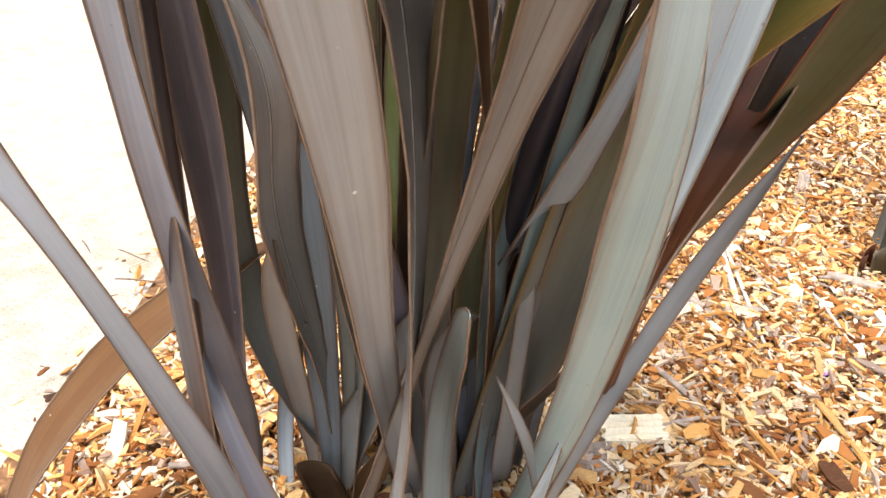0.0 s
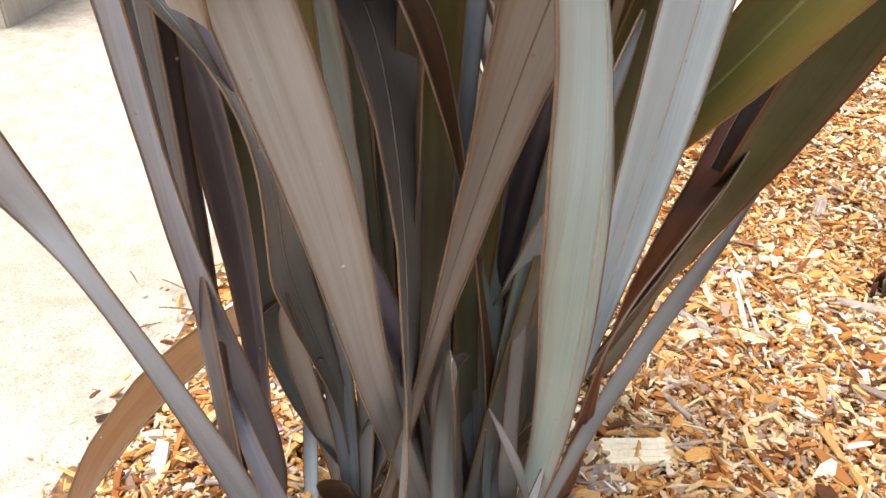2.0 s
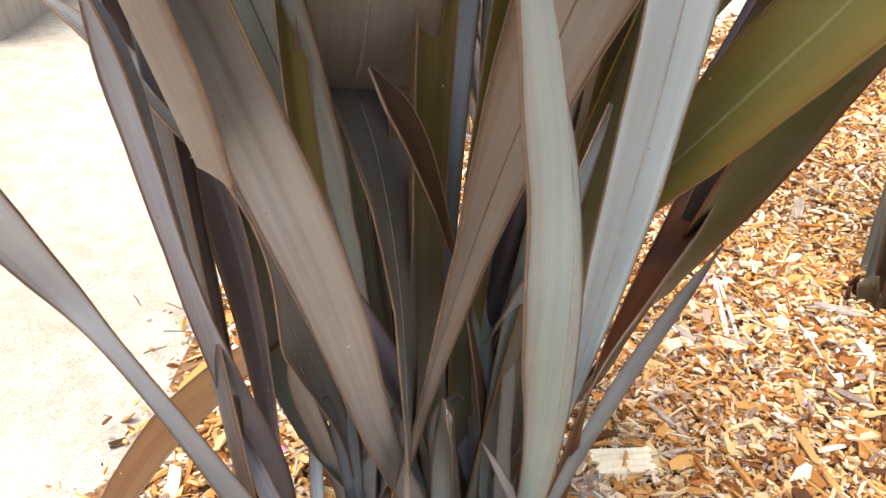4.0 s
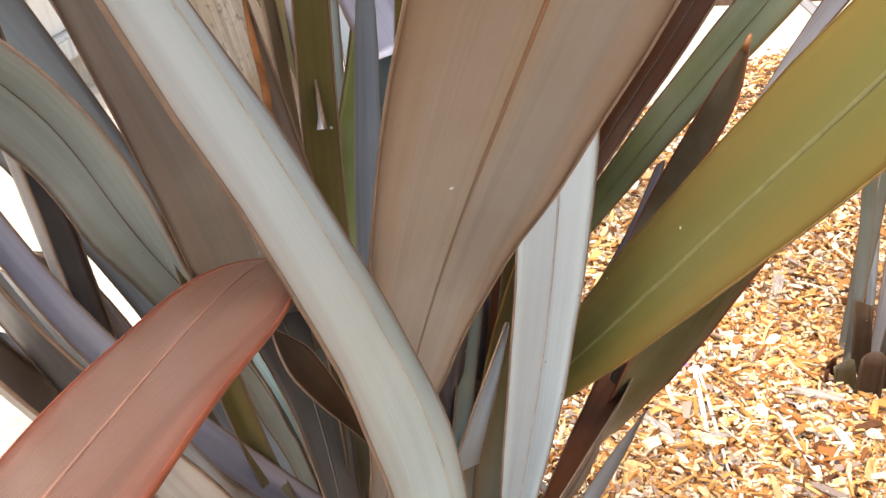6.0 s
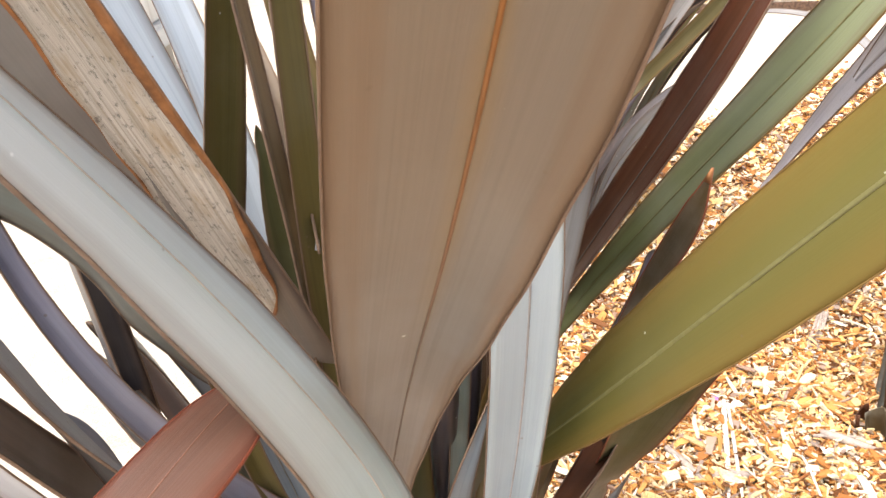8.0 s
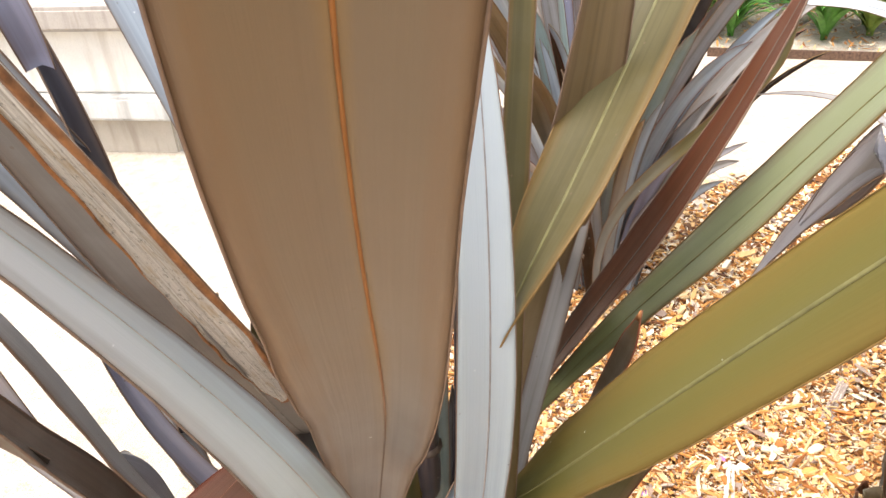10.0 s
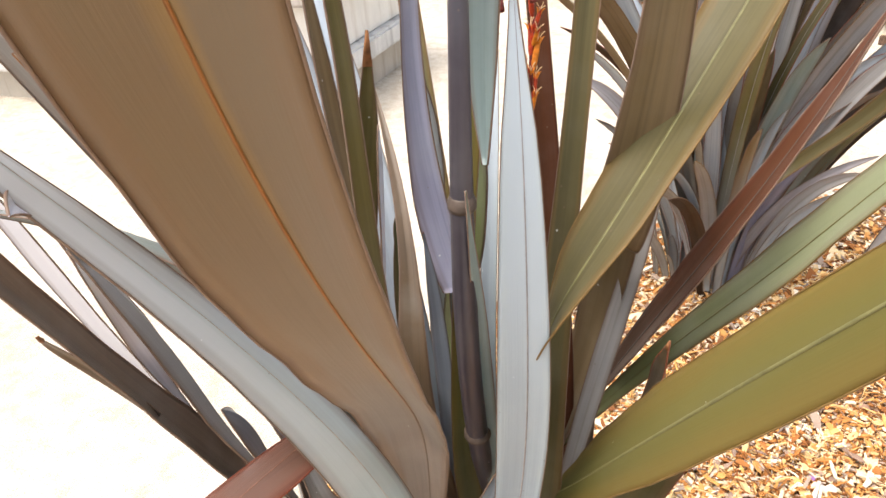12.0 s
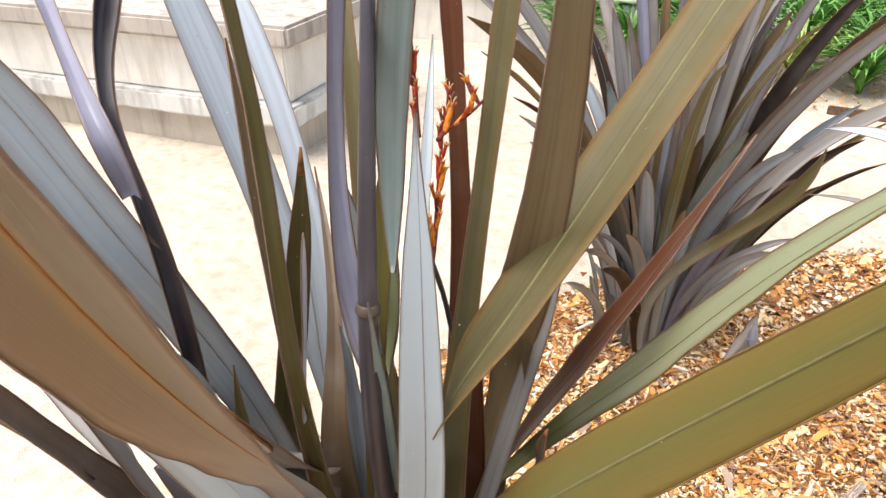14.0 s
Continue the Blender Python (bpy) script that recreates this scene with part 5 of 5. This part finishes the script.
# ---------------------------------------------------------------- strap-leaved plants beyond the path
def strap_plant(at, tall, count, seed, pale):
    p = thing("strap_leaf_plant", "bright green strap-leaved plant in leaf litter" if not pale else "lime-striped strap-leaved plant in leaf litter", "plant", (0, 0, 0), group="green border plants")
    rs = random.Random(seed)
    v, f, base = [], [], 0
    for k in range(count):
        a, out = rs.uniform(0, 6.283), tall * rs.uniform(0.3, 1.0)
        h = tall * rs.uniform(0.5, 1.0)
        s = np.linspace(0, 1, 9)
        x = out * s ** 1.3
        z = h * (1.9 * s - 1.15 * s ** 2.2)
        w = 0.019 * (1 - s ** 2.5) * rs.uniform(0.7, 1.3) + 0.001
        ca, sa = math.cos(a), math.sin(a)
        for layer in (0.0, -0.0015):
            for i in range(9):
                for q in (-1, 0, 1):
                    v.append((at[0] + ca * x[i] - sa * q * w[i], at[1] + sa * x[i] + ca * q * w[i], max(0.0, z[i]) + abs(q) * 0.006 + layer))
        for i in range(8):
            for j in range(2):
                o = base + i * 3 + j
                f.append((o, o + 1, o + 4, o + 3))
                f.append((o + 27, o + 30, o + 31, o + 28))
        base += 54
    part("leaves", mesh_of("leaves", v, f, GREENERY_PALE if pale else GREENERY), p)


k = 0
place = random.Random(88)
for row, (depth, tall) in enumerate(((0.0, 0.55), (0.5, 0.66), (1.1, 0.8), (1.7, 0.9))):
    for i in range(11):
        x = -1.5 + 0.5 * i + place.uniform(-0.12, 0.12)
        y = 6.42 - 0.10 * x + depth + place.uniform(-0.12, 0.12)
        strap_plant((x, y, 0.0), tall * place.uniform(0.85, 1.15), 80, 60 + k, row == 0 and i in (4, 7))
        k += 1
border = tagged(new("edging", box_mesh("edging", 0.0, 3.4, -0.015, 0.015, -0.05, 0.05, BARK, 0.006)), "low dark timber edging along the border", "edging", kind="structure")
border.matrix_world = pose(0.72, 5.69, 0.0, 0, 0, -2)


def litter():
    rs = np.random.RandomState(7)
    verts, faces, base = [], [], 0
    for _ in range(2600):
        x = rs.uniform(-1.5, 4.2)
        y = rs.uniform(5.72, 7.8) - 0.03 * x
        n = 5
        ln, w = rs.uniform(0.03, 0.09), rs.uniform(0.008, 0.02)
        u = np.linspace(-1, 1, n)
        p = np.concatenate([np.stack([u * ln / 2, w / 2 * (1 - u ** 2) + 0.001, 0.008 * u ** 2], 1), np.stack([u * ln / 2, -w / 2 * (1 - u ** 2) - 0.001, 0.008 * u ** 2], 1)])
        m = np.array(Euler((rs.normal(0, 0.3), rs.normal(0, 0.3), rs.uniform(0, 6.3))).to_matrix())
        verts.append(p @ m.T + (x, y, rs.uniform(0.0, 0.03)))
        faces += [(base + i, base + i + 1, base + n + i + 1, base + n + i) for i in range(n - 1)]
        base += 2 * n
    tagged(new("leaf_litter", mesh_of("leaf_litter", np.concatenate(verts), faces, CHIPS, smooth=False)), "dry brown fallen leaves under the border plants", "leaf litter", kind="stuff")


litter()


# ---------------------------------------------------------------- sticks and large pieces on the ground
def stick(name, a, b, r, mat, label, category, lift=0.0):
    rs = random.Random(int((a[0] + b[1]) * 1000))
    a, b = Vector((a[0], a[1], 0.029 + lift)), Vector((b[0], b[1], 0.027 + lift))
    d = b - a
    n = Vector((-d.y, d.x, 0)).normalized() * d.length
    pts = [a, a + d * 0.33 + n * rs.uniform(-0.03, 0.03) + Vector((0, 0, 0.006)), a + d * 0.66 + n * rs.uniform(-0.03, 0.03), b]
    v, f, uv = tube([tuple(p) for p in pts], (r * 0.8, r, r * 0.9, r * 0.45), 7, 14)
    return tagged(new(name, mesh_of(name, v, f, mat, uv)), label, category)


stick("stick", (0.643, 1.454), (0.600, 1.13), 0.0075, STRAW, "bleached pale dry stick lying on wood chips", "stick")
stick("stick", (0.650, 1.442), (0.625, 1.051), 0.0045, STRAW, "thin bleached dry stick lying on wood chips", "stick", 0.004)
stick("stick", (0.482, 1.279), (0.562, 1.172), 0.009, DRIFTWOOD, "weathered grey stick on wood chips", "stick")
stick("stick", (0.575, 1.20), (0.672, 1.212), 0.011, DRIFTWOOD, "weathered grey bark strip on wood chips", "stick")
stick("branch", (0.845, 1.356), (0.97, 1.308), 0.012, DRIFTWOOD, "grey split branch beside the cut flax stubs", "branch")
stick("stick", (0.83, 1.345), (0.95, 1.35), 0.005, DRIFTWOOD, "thin dark stick beside the cut flax stubs", "stick")
stick("stick", (0.681, 1.355), (0.702, 1.253), 0.003, DRIFTWOOD, "thin brown twig on wood chips", "stick", 0.006)
stick("stick", (0.786, 1.273), (0.80, 1.09), 0.003, STRAW, "thin straw-coloured twig on wood chips", "stick", 0.006)
stick("stick", (0.396, 1.011), (0.468, 0.904), 0.006, DRIFTWOOD, "brown split stick on wood chips", "stick", 0.004)
stick("stick", (0.36, 0.86), (0.47, 0.90), 0.005, DRIFTWOOD, "brown split stick beside a large pale chip", "stick", 0.002)
stick("stick", (-0.38, 0.72), (-0.20, 0.73), 0.006, DRIFTWOOD, "brown dry stick at the plant's foot", "stick", 0.004)
stick("twig", (-0.664, 1.199), (-0.561, 1.20), 0.002, TWIG, "thin dry twig on the sandy path", "twig", -0.018)
stick("twig", (-0.70, 1.305), (-0.62, 1.27), 0.0018, TWIG, "thin dry twig on the sandy path", "twig", -0.018)
stick("twig", (-0.79, 1.33), (-0.755, 1.29), 0.002, TWIG, "short dark twig on the sandy path", "twig", -0.018)
stick("twig", (-0.68, 1.12), (-0.64, 1.15), 0.002, TWIG, "short dark twig on the sandy path", "twig", -0.018)


def slab(name, at, turn, size, mat, label, category, seed, tilt=(4, -3)):
    """A large splintered chip: many lengthwise fibres with ragged ends."""
    rs = np.random.RandomState(seed)
    n, m = 9, 12
    ln, w, th = size
    v = []
    ends = rs.uniform(-0.08, 0.08, (2, m)) * ln
    for layer in (1, 0):
        for j in range(m):
            y = (j / (m - 1) - 0.5) * w
            for i in range(n):
                u = i / (n - 1)
                x = (u - 0.5) * ln + ends[0, j] * (1 - u) ** 3 + ends[1, j] * u ** 3
                ridge = 0.35 * th * math.sin(j * 2.4 + seed) + rs.uniform(-0.1, 0.1) * th
                v.append((x, y, layer * (th + ridge * (0.4 + 0.6 * math.sin(u * 3.14)))))
    f = []
    o = n * m
    for j in range(m - 1):
        for i in range(n - 1):
            p = j * n + i
            f += [(p, p + 1, p + n + 1, p + n), (o + p, o + p + n, o + p + n + 1, o + p + 1)]
        for i, q in ((0, 1), (n - 1, -1)):
            p = j * n + i
            f.append((p, p + n, o + p + n, o + p) if q > 0 else (p, o + p, o + p + n, p + n))
    for i in range(n - 1):
        f += [(i, o + i, o + i + 1, i + 1), ((m - 1) * n + i, (m - 1) * n + i + 1, o + (m - 1) * n + i + 1, o + (m - 1) * n + i)]
    ob = new(name, mesh_of(name, v, f, mat, smooth=False))
    ob.matrix_world = pose(*at, *tilt, turn)
    return tagged(ob, label, category)


slab("wood_chip", (0.330, 0.855, 0.028), 4, (0.105, 0.056, 0.010), WHITEWOOD, "large pale splintered wood chip on the mulch", "wood chip", 3)
slab("wood_chip", (0.95, 1.765, 0.020), 66, (0.21, 0.030, 0.008), DRIFTWOOD, "long curved brown bark piece on the mulch", "wood chip", 5, (8, -6))
slab("wood_chip", (0.426, 1.095, 0.020), 80, (0.070, 0.040, 0.012), plain("tan_chip", (0.58, 0.37, 0.16), 0.8), "thick tan wood chip on the mulch", "wood chip", 7)
slab("wood_chip", (0.58, 1.062, 0.020), -8, (0.055, 0.018, 0.006), plain("orange_chip", (0.62, 0.33, 0.09), 0.8), "orange wood chip on the mulch", "wood chip", 9)
slab("wood_chip", (0.36, 0.905, 0.020), -38, (0.055, 0.026, 0.008), plain("amber_chip", (0.55, 0.30, 0.10), 0.8), "amber wood chip beside a large pale chip", "wood chip", 11)
slab("wood_chip", (0.245, 0.79, 0.016), 12, (0.10, 0.05, 0.012), DRIFTWOOD, "grey weathered bark lump at the plant's foot", "bark", 13)
slab("wood_chip", (0.755, 1.53, 0.020), -10, (0.045, 0.020, 0.006), PALEWOOD, "white wood chip on the mulch", "wood chip", 15)
slab("bark", (-0.637, 0.881, -0.008), 40, (0.030, 0.014, 0.005), BARK, "curled dark dead leaf on the sandy path", "dead leaf", 17, (14, 10))
for k, (x, y) in enumerate(((0.624, 1.464), (0.416, 1.293), (0.43, 1.30), (0.304, 1.065), (0.719, 1.03), (0.563, 1.309), (-0.30, 0.86))):
    slab("petal", (x, y, 0.026), 50 * k, (0.016, 0.010, 0.0015), VIOLET, "small fallen violet flower on the mulch", "flower", 30 + k, (10, 12))


# ---------------------------------------------------------------- loose wood chips
def chip_shape(rs, length, width, thick):
    """A split chip: a skewed, jagged slab with thinned ends."""
    x = np.array([-0.5, -0.18, 0.2, 0.5]) * length + rs.uniform(-0.08, 0.08, 4) * length
    a = width * np.array([0.32, 0.5, 0.5, 0.28]) * rs.uniform(0.45, 1.15, 4)
    b = -width * np.array([0.32, 0.5, 0.5, 0.28]) * rs.uniform(0.45, 1.15, 4)
    z = rs.uniform(-0.25, 0.25, 4) * thick
    th = thick * np.array([0.45, 1.0, 1.0, 0.4])
    top = [(x[i], a[i], z[i] + th[i]) for i in range(4)] + [(x[i] + 0.06 * length * rs.uniform(-1, 1), b[i], z[i] + th[i]) for i in range(4)]
    low = [(p[0], p[1], p[2] - th[i % 4]) for i, p in enumerate(top)]
    v = np.array(top + low)
    f = []
    for i in range(3):
        f += [(i, 4 + i, 5 + i, i + 1), (8 + i, 9 + i, 13 + i, 12 + i), (i, i + 1, 9 + i, 8 + i), (4 + i, 12 + i, 13 + i, 5 + i)]
    f += [(0, 8, 12, 4), (3, 7, 15, 11)]
    return v, f


def chip_sizes(rs):
    length = float(np.clip(rs.lognormal(math.log(0.0225), 0.55), 0.008, 0.09))
    width = length * float(np.clip(rs.lognormal(math.log(0.31), 0.42), 0.1, 0.85))
    if rs.uniform() < 0.3:
        length, width = length * 1.25, length * rs.uniform(0.07, 0.14)
    return length, min(width, 0.028), float(rs.uniform(0.002, 0.0065))


def splinters(rs, spots, low, high):
    """Small broken bits: skewed six-sided blocks tumbled over one another."""
    n = len(spots)
    corner = np.array([(x, y, z) for z in (-1, 1) for y in (-1, 1) for x in (-1, 1)], float)
    length = np.clip(rs.lognormal(math.log(0.011), 0.45, n), 0.004, 0.034)
    length = length * np.where((spots[:, 0] < 1.6) & (spots[:, 1] > 0.5) & (spots[:, 1] < 2.3), 1.0, 1.7)
    size = np.stack([length, length * rs.uniform(0.22, 0.8, n), rs.uniform(0.0012, 0.0045, n)], 1) * 0.5
    v = corner[None] * rs.uniform(0.65, 1.15, (n, 8, 3)) * size[:, None]
    tilt, roll, turn = rs.normal(0, 0.4, n), rs.normal(0, 0.4, n), rs.uniform(0, 6.283, n)
    z = v[..., 2] + v[..., 0] * np.sin(tilt)[:, None] + v[..., 1] * np.sin(roll)[:, None]
    c, s = np.cos(turn)[:, None], np.sin(turn)[:, None]
    at = np.concatenate([spots, (bed_height(spots[:, 0], spots[:, 1]) + rs.uniform(low, high, n))[:, None]], 1)
    v = np.stack([v[..., 0] * c - v[..., 1] * s, v[..., 0] * s + v[..., 1] * c, z], -1) + at[:, None]
    quads = np.array([(0, 2, 3, 1), (4, 5, 7, 6), (0, 1, 5, 4), (2, 6, 7, 3), (0, 4, 6, 2), (1, 3, 7, 5)])
    return v.reshape(-1, 3), (np.arange(n)[:, None, None] * 8 + quads[None]).reshape(-1, 4)


def spread(rs, x0, x1, y0, y1, per):
    k = int((x1 - x0) * (y1 - y0) * per)
    spots = np.stack([rs.uniform(x0, x1, k), rs.uniform(y0, y1, k)], 1)
    e = edge_distance(spots[:, 0], spots[:, 1])
    return spots[(e > 0.0) | (rs.uniform(size=k) < 0.35 * np.exp(e / 0.04))]


def scatter():
    rs = np.random.RandomState(11)
    verts, faces, base = [], [], 0
    shapes = [chip_shape(rs, *chip_sizes(rs)) for _ in range(220)]
    spots = np.concatenate([spread(rs, -0.75, 1.6, 0.5, 1.5, 6600), spread(rs, -0.75, 1.9, 0.4, 2.7, 2600), spread(rs, -0.4, 1.9, 1.5, 2.7, 2600)])
    z = bed_height(spots[:, 0], spots[:, 1])
    for (x, y), zz in zip(spots, z):
        v, f = shapes[rs.randint(len(shapes))]
        m = np.array(Euler((rs.normal(0, 0.5), rs.normal(0, 0.42), rs.uniform(0, 6.283))).to_matrix())
        verts.append(v * rs.uniform(0.7, 1.3) @ m.T + (x, y, zz + rs.uniform(-0.004, 0.028)))
        faces += [tuple(base + i for i in q) for q in f]
        base += len(v)
    me = mesh_of("wood_chips", np.concatenate(verts), faces, CHIPS, smooth=False)
    tagged(new("wood_chips", me), "scattered cream, orange and grey wood chips", "wood chips", kind="stuff")
    bits = np.concatenate([spread(rs, -0.75, 1.5, 0.55, 1.75, 11000), spread(rs, -0.75, 1.9, 0.4, 2.4, 3000), spread(rs, -0.8, 3.1, -0.3, 4.6, 5000)])
    v, f = splinters(rs, bits, 0.0, 0.022)
    me = mesh_of("wood_splinters", v, f.tolist(), CHIPS, smooth=False)
    tagged(new("wood_splinters", me), "small broken orange, brown and cream wood bits", "wood chips", kind="stuff")
    return shapes


SHAPES = scatter()
rs = np.random.RandomState(23)
meshes = [mesh_of("wood_chip", v * 1.25, f, CHIP, smooth=False) for v, f in SHAPES[:60]]
for k in range(300):
    x, y = rs.uniform(0.22, 0.95), rs.uniform(0.78, 1.6)
    ob = part("wood_chip", meshes[rs.randint(60)], mulch_bed)
    ob.matrix_world = Matrix.Translation((x, y, float(bed_height(np.array([x]), np.array([y]))[0]) + rs.uniform(0.014, 0.024))) @ Euler((rs.normal(0, 0.25), rs.normal(0, 0.22), rs.uniform(0, 6.283))).to_matrix().to_4x4()
